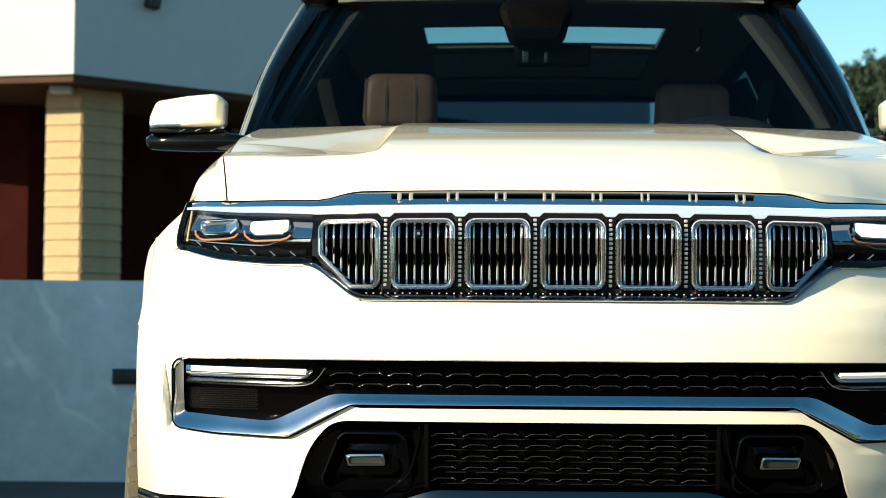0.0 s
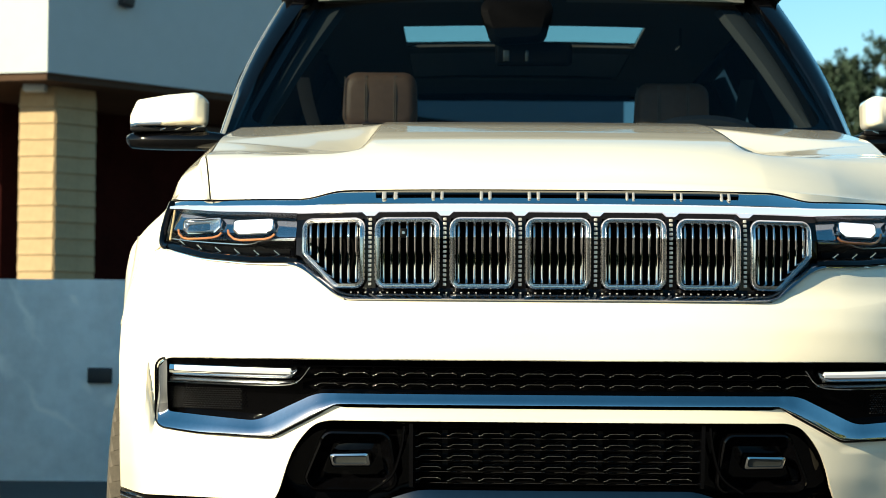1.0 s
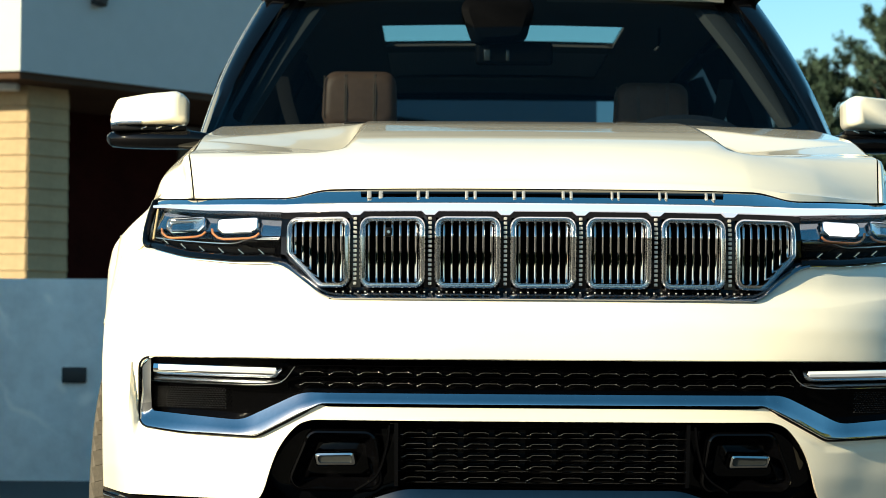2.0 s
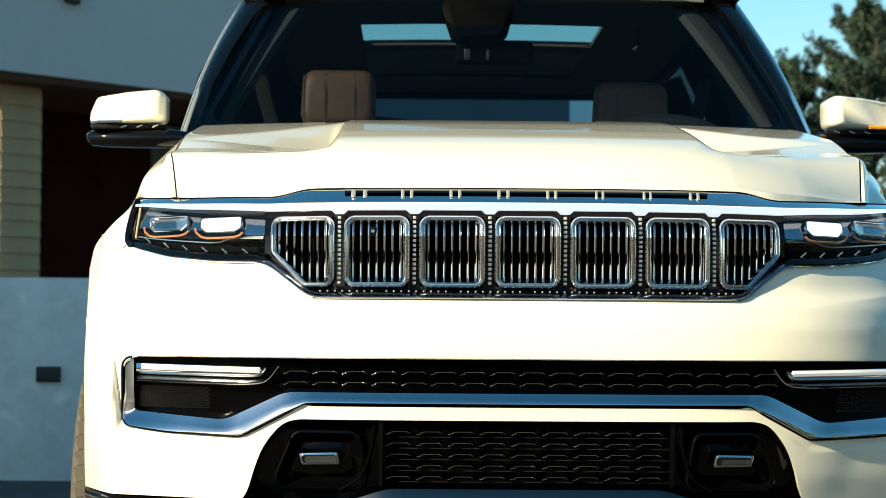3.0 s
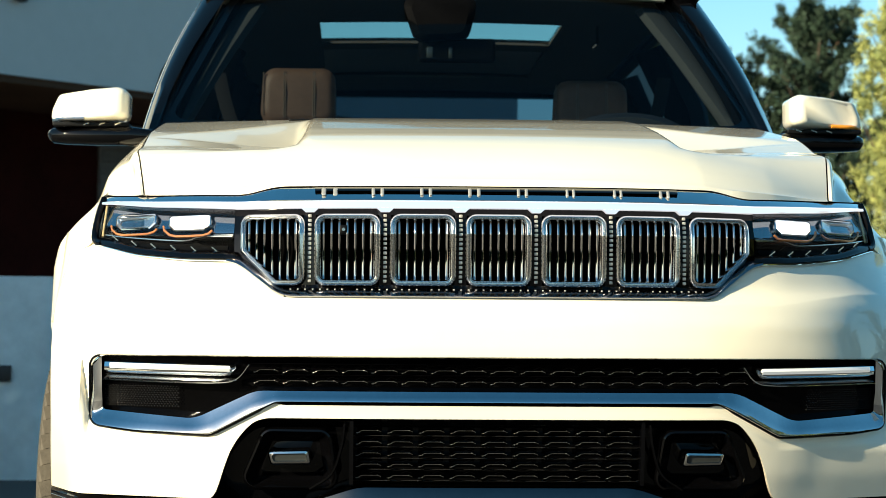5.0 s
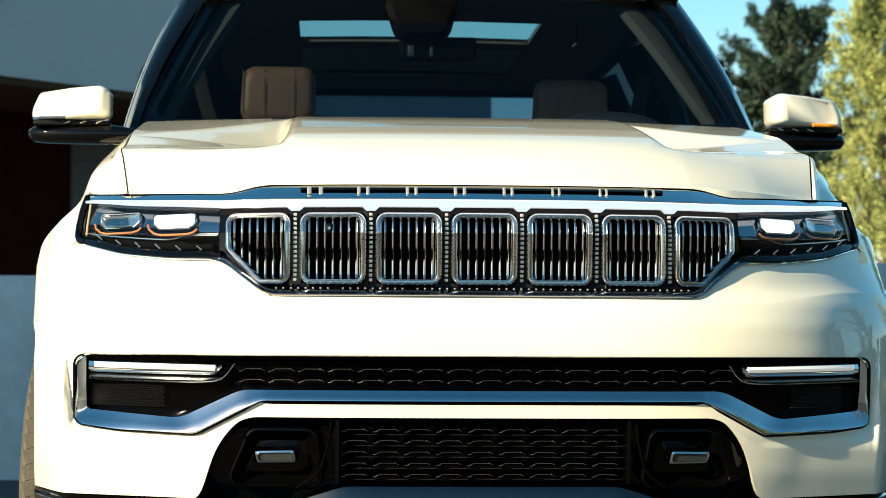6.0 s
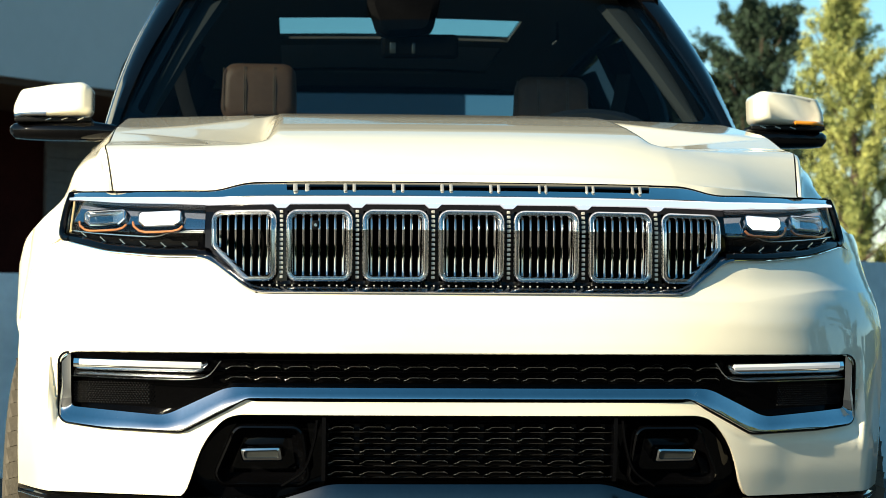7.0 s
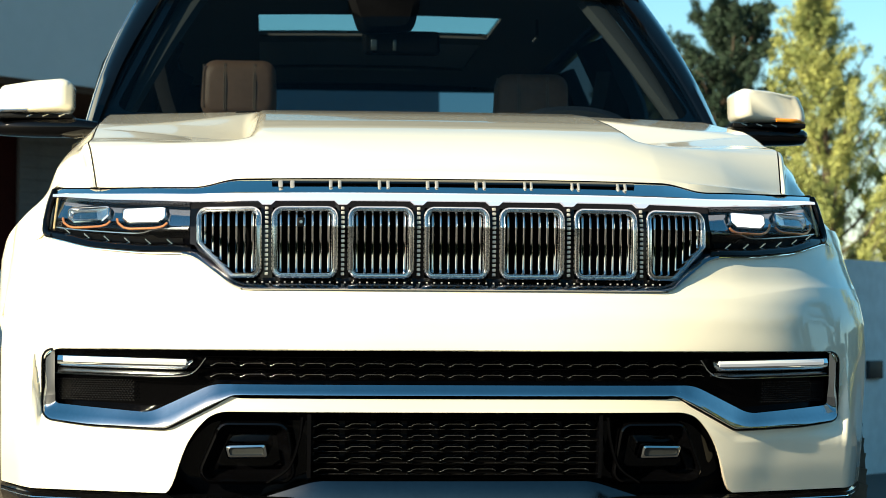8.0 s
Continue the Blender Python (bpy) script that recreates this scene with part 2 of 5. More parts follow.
def rounded(corners, r, seg=6):
    """A convex outline with rounded corners, as (x, z) points."""
    out, n = [], len(corners)
    for i in range(n):
        p, a, b = Vector(corners[i]), Vector(corners[i - 1]), Vector(corners[(i + 1) % n])
        u, v = (a - p).normalized(), (b - p).normalized()
        half = u.angle(v) / 2
        ri = min(r, 0.45 * min((a - p).length, (b - p).length) * math.tan(half))
        c = p + (u + v).normalized() * ri / math.sin(half)
        s, e = p + u * ri / math.tan(half) - c, p + v * ri / math.tan(half) - c
        turn = s.angle_signed(e)
        for k in range(seg + 1):
            w = -turn * k / seg
            out.append((c.x + s.x * math.cos(w) - s.y * math.sin(w), c.y + s.x * math.sin(w) + s.y * math.cos(w)))
    return out


def inset(corners, d):
    """The outline moved inwards by d (corners given anticlockwise)."""
    n, out = len(corners), []
    for i in range(n):
        p, a, b = Vector(corners[i]), Vector(corners[i - 1]), Vector(corners[(i + 1) % n])
        u, v = (p - a).normalized(), (b - p).normalized()
        nu, nv = Vector((-u.y, u.x)), Vector((-v.y, v.x))
        out.append(tuple(p + (nu + nv) * d / (1 + nu.dot(nv))))
    return out


# ---- the car's front surface ----
half_width = knots([(0.40, 1.00), (0.46, 1.012), (0.54, 1.022), (0.66, 1.036), (0.77, 1.045), (0.88, 1.048), (1.00, 1.042), (1.06, 1.025), (1.15, 0.995), (1.3, 0.95)], 0.02)
lean_mid = knots([(0.40, 0.09), (0.47, 0.022), (0.54, -0.003), (0.62, -0.018), (0.66, -0.022), (0.72, -0.030), (0.80, -0.034), (0.86, -0.031), (0.91, -0.016), (0.94, 0.0), (1.08, 0.004), (1.13, 0.008), (1.16, 0.03)], 0.012)


CREASE = 1.0455
nose_fold = knots([(0.90, 0.0), (0.93, 0.008), (CREASE, -0.006), (1.10, 0.006), (1.15, 0.012), (1.2, 0.012)], 0.0016)


# below the blade the corner is a flat facet that turns sharply into the flank
flat_corner = knots([(0.50, 0.045), (0.60, 0.078), (0.75, 0.155), (0.895, 0.232), (0.93, 0.31), (0.987, 0.47), (1.0, 0.50)], 0.010)


def front(x, z):
    """How far back the car's face lies at x across and z up: a folded nose, and hollow flanks above and below the corner's crease."""
    n = 3.2 - 0.4 * min(1, max(0, (z - 0.9) / 0.2))
    q = min(abs(x) / half_width(z), 0.9995)
    a = min(1.0, max(0.0, (abs(x) - 0.45) / 0.35))
    crease = 0.880 + 0.050 * a
    t = min(1.0, max(0.0, (z - crease) / 0.10))
    sweep = 0.66 + 0.13 * min(1.0, max(0.0, (z - 0.85) / 0.15))
    u = min(1.0, max(0.0, (crease - z) / (crease - 0.787)))
    low = min(1.0, max(0.0, (z - 0.66) / 0.127))
    b = min(1.0, max(0.0, (abs(x) - 0.62) / 0.2))
    hollow = b * (-0.024 * (0.5 * u + 0.5 * u * u) - lean_mid(z) + lean_mid(crease)) if 0.787 <= z < crease else b * (0.010 + lean_mid(crease)) * low if z < 0.787 else 0.0
    up = 0.04 * (a * t * t * (3 - 2 * t) ** 0.5 * (1 - b) + b * (1 - (1 - t) ** 1.35))
    round_off = sweep * (1 - (1 - q ** n) ** 0.625)
    reach = 0.12 * min(1.0, max(0.0, (abs(x) - 0.876) / 0.02))
    k = min(1.0, max(0.0, (0.66 + reach - z) / (0.07 + reach)))
    if k > 0 and abs(x) > 0.55:
        k = k ** 0.8 * min(1.0, (abs(x) - 0.55) / 0.1)
        round_off += (min(round_off, flat_corner(x)) - round_off) * k
    return lean_mid(z) + nose_fold(z) + round_off + up + hollow


def across(x0, x1, n):
    return [x0 + (x1 - x0) * i / n for i in range(n + 1)]


def band(bm, xs, top, bottom, prof, back=0.02):
    """A strip along the car's face between two heights; prof: (share of the way down, offset back) points; closed behind."""
    rows = []
    for x in xs:
        zt, zb = (f(x) if callable(f) else f for f in (top, bottom))
        row = []
        for v, off in prof:
            z = zt + (zb - zt) * v
            row.append((x, front(x, z) + off, z))
        if back:
            row += [(x, front(x, zb) + back, zb), (x, front(x, zt) + back, zt)]
        rows.append(row)
    vs = grid(bm, rows, close=bool(back))
    if back:
        cap(bm, vs[0])
        cap(bm, vs[-1])
    return bm


def plate(bm, outline, off, depth):
    """A filled outline on the car's face, off behind it, with its edge going back by depth."""
    f = [bm.verts.new((x, front(x, z) + off, z)) for x, z in outline]
    b = [bm.verts.new((x, front(x, z) + off + depth, z)) for x, z in outline]
    cap(bm, f)
    for i in range(len(f)):
        j = (i + 1) % len(f)
        bm.faces.new((f[i], f[j], b[j], b[i]))
    return bm


def folded(outline):
    """The outline with points added where it crosses the nose's fold."""
    out = []
    for (x0, z0), (x1, z1) in zip(outline, outline[1:] + outline[:1]):
        out.append((x0, z0))
        for zc in sorted((CREASE - 0.002, CREASE, CREASE + 0.002), reverse=z1 < z0):
            if (z0 - zc) * (z1 - zc) < 0:
                k = (zc - z0) / (z1 - z0)
                out.append((x0 + (x1 - x0) * k, zc))
    return out


def fold_shares(zt, zb):
    """Shares of the way down at which a strip must bend with the fold."""
    return [(zt - zc) / (zt - zb) for zc in (CREASE + 0.002, CREASE, CREASE - 0.002)]


def ring(bm, corners, r, steps, seg=6, sx=1):
    """A frame round an outline; steps: (inset, offset back) from its outside to its inside."""
    rows = []
    for d, off in steps:
        rows.append([(sx * x, front(x, z) + off, z) for x, z in folded(rounded(inset(corners, d), max(r - d, 0.003), seg))])
    grid(bm, rows, close=True)
    return bm


# ---- ground ----
bm = bmesh.new()
grid(bm, [[(x, y, 0) for x in (-900, -60, -12, 0, 12, 60, 900)] for y in (-900, -60, -12, 0, 12, 60, 900)])
solid("ground", bm, ASPHALT, "dark grey asphalt driveway running on to the horizon", "ground", kind="structure")

# ---- the car ----
car = thing("car", "large pearl white sport utility car with seven-slot chrome grille, parked", "car", (0, 2.6, 0))

# lines of the face, by x across
grille_low = knots([(0.455, 0.912), (0.552, 0.986), (0.66, 0.989), (0.775, 1.002), (0.885, 1.032), (0.895, 1.034), (0.96, 1.022), (1.05, 1.01)], 0.022)
band_top = knots([(0.835, 0.787), (0.863, 0.780), (0.873, 0.758), (1.1, 0.758)], 0.005)
blade_low = knots([(0.462, 0.694), (0.60, 0.622), (0.765, 0.627), (0.84, 0.634), (0.864, 0.644), (0.873, 0.664), (1.1, 0.664)], 0.008)
blade_top = knots([(0.505, 0.716), (0.635, 0.655), (0.84, 0.669), (1.1, 0.672)], 0.018)
mouth_top = knots([(0.482, 0.660), (0.512, 0.650), (0.545, 0.612), (0.566, 0.572), (0.583, 0.512), (0.592, 0.486), (1.1, 0.478)], 0.012)
LIP = 0.486
xs_full = [math.copysign(0.99 * math.sin(abs(k) / 48 * math.pi / 2), k) for k in range(-48, 49)]
xs_mid = sorted(set([x for x in xs_full if abs(x) < 0.87] + [s * v for s in (-1, 1) for v in across(0.82, 0.873, 10)] + [s * v for s in (-1, 1) for v in across(0.44, 0.60, 26)]))

corner_end = knots([(0.45, 0.989), (0.62, 0.987), (0.80, 0.981), (0.93, 0.977), (0.985, 0.964), (1.1, 0.956)], 0.02)

def flange(x, z):
    """A shallow step down towards the lamp band's opening."""
    a = abs(x)
    d = math.hypot(max(0.0, a - 0.873), max(0.0, z - 0.787, blade_low(min(a, 0.873)) - z))
    t = min(1.0, max(0.0, (d - 0.017) / 0.008))
    return 0.004 * (1 - t * t * (3 - 2 * t)) * min(1.0, max(0.0, (a - 0.42) / 0.2)) * min(1.0, max(0.0, (0.80 - z) / 0.06))


# white bumper skin: one sheet with openings for the lamp band, its rims turned inwards
cols = [(x, x) for x in xs_mid] + [(s * (0.873 + 0.115 * k / 24), None) for s in (-1, 1) for k in range(1, 25)]
cols.sort()
bm = bmesh.new()
grid_v = []
for nominal, fixed in cols:
    a = abs(nominal)
    top, hi = grille_low(min(a, 0.96)), band_top(a)
    lo, end = blade_low(a) - 0.007 * min(1, max(0, (0.475 - a) / 0.03)), max(mouth_top(a), LIP)
    cr = 0.880 + 0.050 * min(1.0, max(0.0, (a - 0.45) / 0.35))
    zs = [top + (cr + 0.003 - top) * k / 10 for k in range(11)] + [cr] + [cr - 0.003 + (hi - cr + 0.003) * k / 10 for k in range(11)] + [hi + (lo - hi) * k / 8 for k in range(1, 8)] + [lo + (end - lo) * (k / 16) ** 1.5 for k in range(17)]
    col = []
    for z in zs:
        x = nominal if fixed is not None else math.copysign(0.873 + (corner_end(z) - 0.873) * (a - 0.873) / 0.115, nominal)
        col.append(bm.verts.new((x, front(x, z) + flange(x, z), z)))
    grid_v.append((a, col))
for (a0, c0), (a1, c1) in zip(grid_v, grid_v[1:]):
    for k in range(len(c0) - 1):
        if 22 <= k < 30 and min(a0, a1) < 0.8729:
            continue
        bm.faces.new((c0[k], c1[k], c1[k + 1], c0[k + 1]))
bmesh.ops.delete(bm, geom=[v for v in bm.verts if not v.link_faces], context="VERTS")
rim = [e for e in bm.edges if len(e.link_faces) == 1]
for depth, shift in ((0.004, 0.0), (0.026, 0.0)):
    made = bmesh.ops.extrude_edge_only(bm, edges=rim)["geom"]
    for v in (g for g in made if isinstance(g, bmesh.types.BMVert)):
        v.co.y += depth
    rim = [e for e in made if isinstance(e, bmesh.types.BMEdge) and len(e.link_faces) == 1]
bumper = part("bumper", bm, PAINT, car, "pearl white front bumper skin", 50)

# near-black core that puts the openings' shade into its colour, and lower lip
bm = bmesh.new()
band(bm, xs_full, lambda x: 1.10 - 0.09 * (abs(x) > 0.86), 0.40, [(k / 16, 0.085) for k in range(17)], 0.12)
part("bumper_core", bm, NEARBLACK, bumper, "near-black sheet behind the openings, standing in for their shade")
bm = bmesh.new()
band(bm, xs_full, LIP - 0.004, 0.435, [(0, 0.012), (0.12, -0.006), (0.4, -0.01), (0.8, 0.01), (1, 0.05)], 0.09)
part("lower_lip", bm, GLOSSBLACK, car, "gloss black lower lip")
bm = bmesh.new()
band(bm, xs_full, LIP - 0.016, LIP - 0.022, [(0, -0.006), (0.5, -0.010), (1, -0.006)], 0.02)
part("lip_trim", bm, CHROME, car, "thin chrome line along the lip")
bm = bmesh.new()
skid_top = knots([(0.29, 0.521), (0.42, 0.476), (0.6, 0.470)], 0.015)
band(bm, across(-0.43, 0.43, 44), skid_top, 0.40, [(0, 0.04), (0.05, 0.022), (0.5, -0.022), (0.9, -0.055), (1, -0.04)], 0.08)
part("skid_plate", bm, SKID, car, "dark brushed metal skid plate")

# chrome blade below the lamp band, turning up round its ends
def blade_line():
    """(outer, inner) outline points of half the blade, from the middle to the top of its upright end."""
    out = []
    for x in across(0, 0.43, 12) + across(0.44, 0.66, 24) + across(0.68, 0.838, 7):
        out.append(((x, blade_low(x)), (x, blade_top(x))))
    for k in range(1, 9):
        c, d = math.cos(radians(-90 + 90 * k / 8)), math.sin(radians(-90 + 90 * k / 8))
        out.append(((0.845 + 0.028 * c, 0.663 + 0.028 * d), (0.838 + 0.007 * c, 0.677 + 0.007 * d)))
    for z in across(0.684, 0.758, 8):
        out.append(((0.873, z), (0.845, z + 0.004)))
    for k in range(1, 7):
        c, d = math.cos(radians(90 * k / 6)), math.sin(radians(90 * k / 6))
        out.append(((0.849 + 0.024 * c, 0.762 + 0.024 * d), (0.845, 0.766 + 0.016 * k / 6)))
    return out


half = blade_line()
outline = [((-o[0], o[1]), (-i[0], i[1])) for o, i in reversed(half[1:])] + half
bm = bmesh.new()
rows = []
for o, i in outline:
    h = min(math.dist(o, i), 0.030) * (1.5 if o[1] > 0.68 and o[0] ** 2 > 0.7 else 1.0)
    row = []
    e = min(1.0, max(0.0, (o[1] - 0.650) / 0.06)) if abs(o[0]) > 0.845 else 0.0
    for v, flat_off, end_off in ((0, 0.76 * h - 0.009, 0.004), (0.5, 0.36 * h - 0.009, -0.002), (0.83, -0.009, 0.003), (0.96, -0.0098, 0.005), (1, -0.004, 0.008), (1, 0.03, 0.03), (0, 0.045, 0.045)):
        off = flat_off + (end_off - flat_off) * e
        x, z = i[0] + (o[0] - i[0]) * v, i[1] + (o[1] - i[1]) * v
        row.append((x, front(x, z) + off, z))
    rows.append(row)
vv = grid(bm, rows, close=True)
cap(bm, vv[0])
cap(bm, vv[-1])
# upright ends take a brighter chrome, in place of sunlight on them
for f in bm.faces:
    c = f.calc_center_median()
    f.material_index = int(abs(c.x) > 0.838 and c.z > 0.682)
blade = part("chrome_blade", bm, BLADE, car, "bright chrome blade turning up round both ends", 50)
blade.data.materials.append(CHROME)
for s in (-1, 1):
    bm = bmesh.new()
    tube(bm, [(s * (o[0] + 0.0012 * (o[0] > 0.86)), front(*o) + 0.002, o[1] - 0.0015 * (o[1] < 0.68)) for o, i in half if o[0] > 0.44], 0.0028, 6)
    part("blade_seal", bm, GLOSSBLACK, blade, "black seal round the blade")

# black lamp band with its inserts
bm = bmesh.new()
band(bm, across(-0.845, 0.845, 60), 0.786, lambda x: blade_top(x) - 0.004, [(0, 0.004), (0.08, 0.022), (0.16, 0.034), (0.6, 0.042), (1, 0.045)], 0.07)
lampband = part("lamp_band", bm, BANDBLACK, car, "gloss black recessed band")
bm = bmesh.new()
band(bm, across(-0.85, 0.85, 60), 0.7885, 0.7855, [(0, -0.002), (1, 0.004)], 0.02)
part("band_edge", bm, GLOSSBLACK, lampband)
bm = bmesh.new()
band(bm, across(-0.475, 0.475, 40), 0.695, lambda x: 0.686 + 0.008 * min(1, max(0, (abs(x) - 0.41) / 0.065)), [(0, 0.016), (1, 0.016)], 0.03)
part("blade_gap", bm, NEARBLACK, lampband)

# slim fog lamps in the band
slit_top = knots([(0.53, 0.7715), (0.835, 0.7765)], 0.0)
for s in (-1, 1):
    xs_s = [s * v for v in across(0.545, 0.838, 22)]
    bm = bmesh.new()
    low = lambda x: slit_top(x) - 0.028 * min(1, max(0.25, (abs(x) - 0.53) / 0.03))
    band(bm, xs_s, slit_top, low, [(0, 0.016), (0.15, 0.002), (0.5, -0.006), (0.85, 0.002), (1, 0.014)], 0.03)
    slim = part("fog_lamp", bm, CHROME, car, "slim chrome fog lamp bar")
    bm = bmesh.new()
    band(bm, xs_s[1:-1], lambda x: slit_top(x) - 0.005, lambda x: slit_top(x) - 0.017, [(0, -0.006), (0.5, -0.011), (1, -0.006)], 0.01)
    part("light_guide", bm, GUIDE, slim, "white light guide")
    bm = bmesh.new()
    band(bm, xs_s, lambda x: slit_top(x) - 0.030, lambda x: slit_top(x) - 0.041 + 0.004 * (abs(x) < 0.58), [(0, 0.020), (0.4, 0.008), (0.7, 0.002), (1, 0.016)], 0.03)
    part("lower_trim", bm, SATIN, slim, "satin lower light strip")
    bm = bmesh.new()
    tube(bm, [(s * p.x, front(p.x, p.y) + 0.006, p.y) for p in spline([(0.845, 0.7345, 0), (0.70, 0.732, 0), (0.59, 0.731, 0), (0.545, 0.739, 0), (0.518, 0.770, 0)], 6)], 0.0016, 6)
    part("edge_line", bm, CHROME, slim, "thin chrome edge line")
    # fine mesh behind the lamp's lower part
    bm = bmesh.new()
    for r in range(10):
        for c in range(26):
            x, z = 0.839 - 0.0066 * c - 0.0033 * (r % 2), 0.722 - 0.0047 * r
            y = front(x, z) + 0.030
            p = [(s * (x - 0.0026), y, z), (s * x, y, z - 0.0020), (s * (x + 0.0026), y, z), (s * x, y, z + 0.0020)]
            f = [bm.verts.new(q) for q in p]
            t = bm.verts.new((s * x, y - 0.0032, z + 0.0006))
            for i in range(4):
                bm.faces.new((f[i], f[(i + 1) % 4], t))
    ob = part("mesh_insert", bm, MESHBLACK, slim, "fine black honeycomb mesh")
    ob["kind"] = "stuff"


def louver():
    """One stepped tongue of the intake mesh, at the origin."""
    bm = bmesh.new()
    line = [(-0.029, -0.0042), (-0.023, -0.0036), (-0.018, 0.0), (-0.012, 0.0010), (0.013, 0.0010), (0.019, 0.0003), (0.024, -0.002)]
    rows = []
    for x, z in line:
        rows.append([(x, 0.001, z + 0.0004), (x, -0.0036, z + 0.0006), (x, -0.0042, z + 0.0002), (x, -0.0037, z - 0.0003), (x, 0.016, z - 0.006), (x, 0.016, z - 0.001)])
    vs = grid(bm, rows, close=True)
    cap(bm, vs[0])
    cap(bm, vs[-1])
    # beads added at the kinks to catch sparkles
    for x, z in ((-0.0205, -0.0020), (-0.026, -0.0040), (0.0165, 0.0016)):
        bmesh.ops.create_icosphere(bm, subdivisions=1, radius=0.0011, matrix=Matrix.Translation((x, -0.0042, z)))
    # the dim back of the tongue above, a low hump
    grid(bm, [[(x, 0.006, z), (x, 0.004, z + 0.0007), (x, 0.007, z + 0.0016)] for x, z in ((0.0, 0.0042), (0.004, 0.0052), (0.009, 0.0078), (0.014, 0.0080), (0.019, 0.0056), (0.024, 0.0048))])
    # front lips paler than the black mesh, standing in for sun glints
    for f in bm.faces:
        f.material_index = int(f.calc_center_median().y < -0.0028)
    me = mesh_of("louver", bm, MESHDARK)
    me.materials.append(GLINTMETAL)
    return me


LOUVER = louver()
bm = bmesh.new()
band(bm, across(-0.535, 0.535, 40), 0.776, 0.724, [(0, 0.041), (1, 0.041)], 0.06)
upper_mesh = part("upper_intake", bm, NEARBLACK, car, "gloss black upper intake mesh")
for z in (0.7735, 0.7505):
    bm = bmesh.new()
    band(bm, across(*((-0.53 - (0.77 - z) * 0.5, 0.53 + (0.77 - z) * 0.5) if z > 0.73 else (-0.49, 0.49)), 40), z, z - 0.0035, [(0, 0.026), (0.5, 0.022), (1, 0.026)], 0.04)
    part("mesh_bar", bm, GLOSSBLACK, upper_mesh)
for r, z in enumerate((0.7585, 0.736)):
    for k in range(-8, 9):
        x = 0.0615 * k + 0.012
        if abs(x) < 0.515:
            place("louver", LOUVER, upper_mesh, m=Matrix.Translation((x, front(x, z) + 0.018, z)) @ Matrix.Rotation((front(x + 0.03, z) - front(x - 0.03, z)) / 0.06, 4, "Z"))

# lower mouth: black surround, mesh in the middle, lamp pods at the sides
bm = bmesh.new()
mouth = lambda x: mouth_top(x) + 0.004
band(bm, sorted(set(across(-0.594, 0.594, 60) + [s * v for s in (-1, 1) for v in across(0.48, 0.594, 16)])), lambda x: max(mouth(x), LIP), 0.470, [(0, 0.006), (0.05, 0.020), (0.12, 0.05), (0.5, 0.058), (1, 0.058)], 0.075)
lower_mouth = part("lower_mouth", bm, PIANO, car, "gloss black lower intake surround")
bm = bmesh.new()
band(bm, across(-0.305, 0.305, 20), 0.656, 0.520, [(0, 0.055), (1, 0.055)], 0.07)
lower_mesh = part("lower_intake", bm, NEARBLACK, car, "gloss black lower intake mesh")
for k in range(6):
    z = 0.648 - 0.0235 * k
    bm = bmesh.new()
    band(bm, across(-0.30, 0.30, 20), z, z - 0.0022, [(0, 0.036), (0.5, 0.032), (1, 0.036)], 0.05)
    part("mesh_bar", bm, MESHBLACK, lower_mesh)
for s in (-1, 1):
    bm = bmesh.new()
    band(bm, [s * 0.300, s * 0.308], 0.655, 0.522, [(0, 0.01), (0.5, 0.008), (1, 0.01)], 0.05)
    part("mesh_side", bm, GLOSSBLACK, lower_mesh)
for r in range(5):
    z = 0.634 - 0.0235 * r
    for k in range(-4, 5):
        x = 0.0655 * k - 0.004
        place("louver", LOUVER, lower_mesh, m=Matrix.Translation((x, front(x, z) + 0.026, z)))
for s in (-1, 1):
    bm = bmesh.new()
    corner = [(0.325, 0.508), (0.548, 0.505), (0.49, 0.640), (0.345, 0.640)]
    ring(bm, corner, 0.03, [(0, 0.030), (0.004, 0.012), (0.008, 0.010), (0.014, 0.030), (0.03, 0.05)], 6, s)
    pod = part("lamp_pod", bm, PIANO, car, "gloss black lamp pod")
    bm = bmesh.new()
    tube(bm, [(s * p.x, front(p.x, p.y) + 0.008, p.y) for p in spline([(0.318, 0.650, 0), (0.325, 0.60, 0), (0.345, 0.545, 0), (0.39, 0.512, 0)], 6)], 0.0035, 6)
    part("pod_rib", bm, PIANO, pod)
    bm = bmesh.new()
    lens = [(0.388, 0.561), (0.476, 0.562), (0.484, 0.591), (0.394, 0.593)] if s > 0 else [(0.386, 0.563), (0.472, 0.561), (0.480, 0.591), (0.392, 0.594)]
    rows = []
    for d, off in ((0, 0.05), (0.0, 0.016), (0.003, 0.010), (0.007, 0.008), (0.009, 0.014)):
        rows.append([(s * x, front(x, z) + off, z) for x, z in rounded(inset(lens, d), 0.006, 4)])
    vs = grid(bm, rows, close=True)
    small = part("fog_light", bm, ROUNDCHROME, pod, "small rectangular fog light with chrome rim")
    bm = bmesh.new()
    plate(bm, [(s * x, z) for x, z in rounded(inset(lens, 0.008), 0.004, 4)], 0.013, 0.004)
    part("lens", bm, LENSDARK, pod, "dark glossy lens")

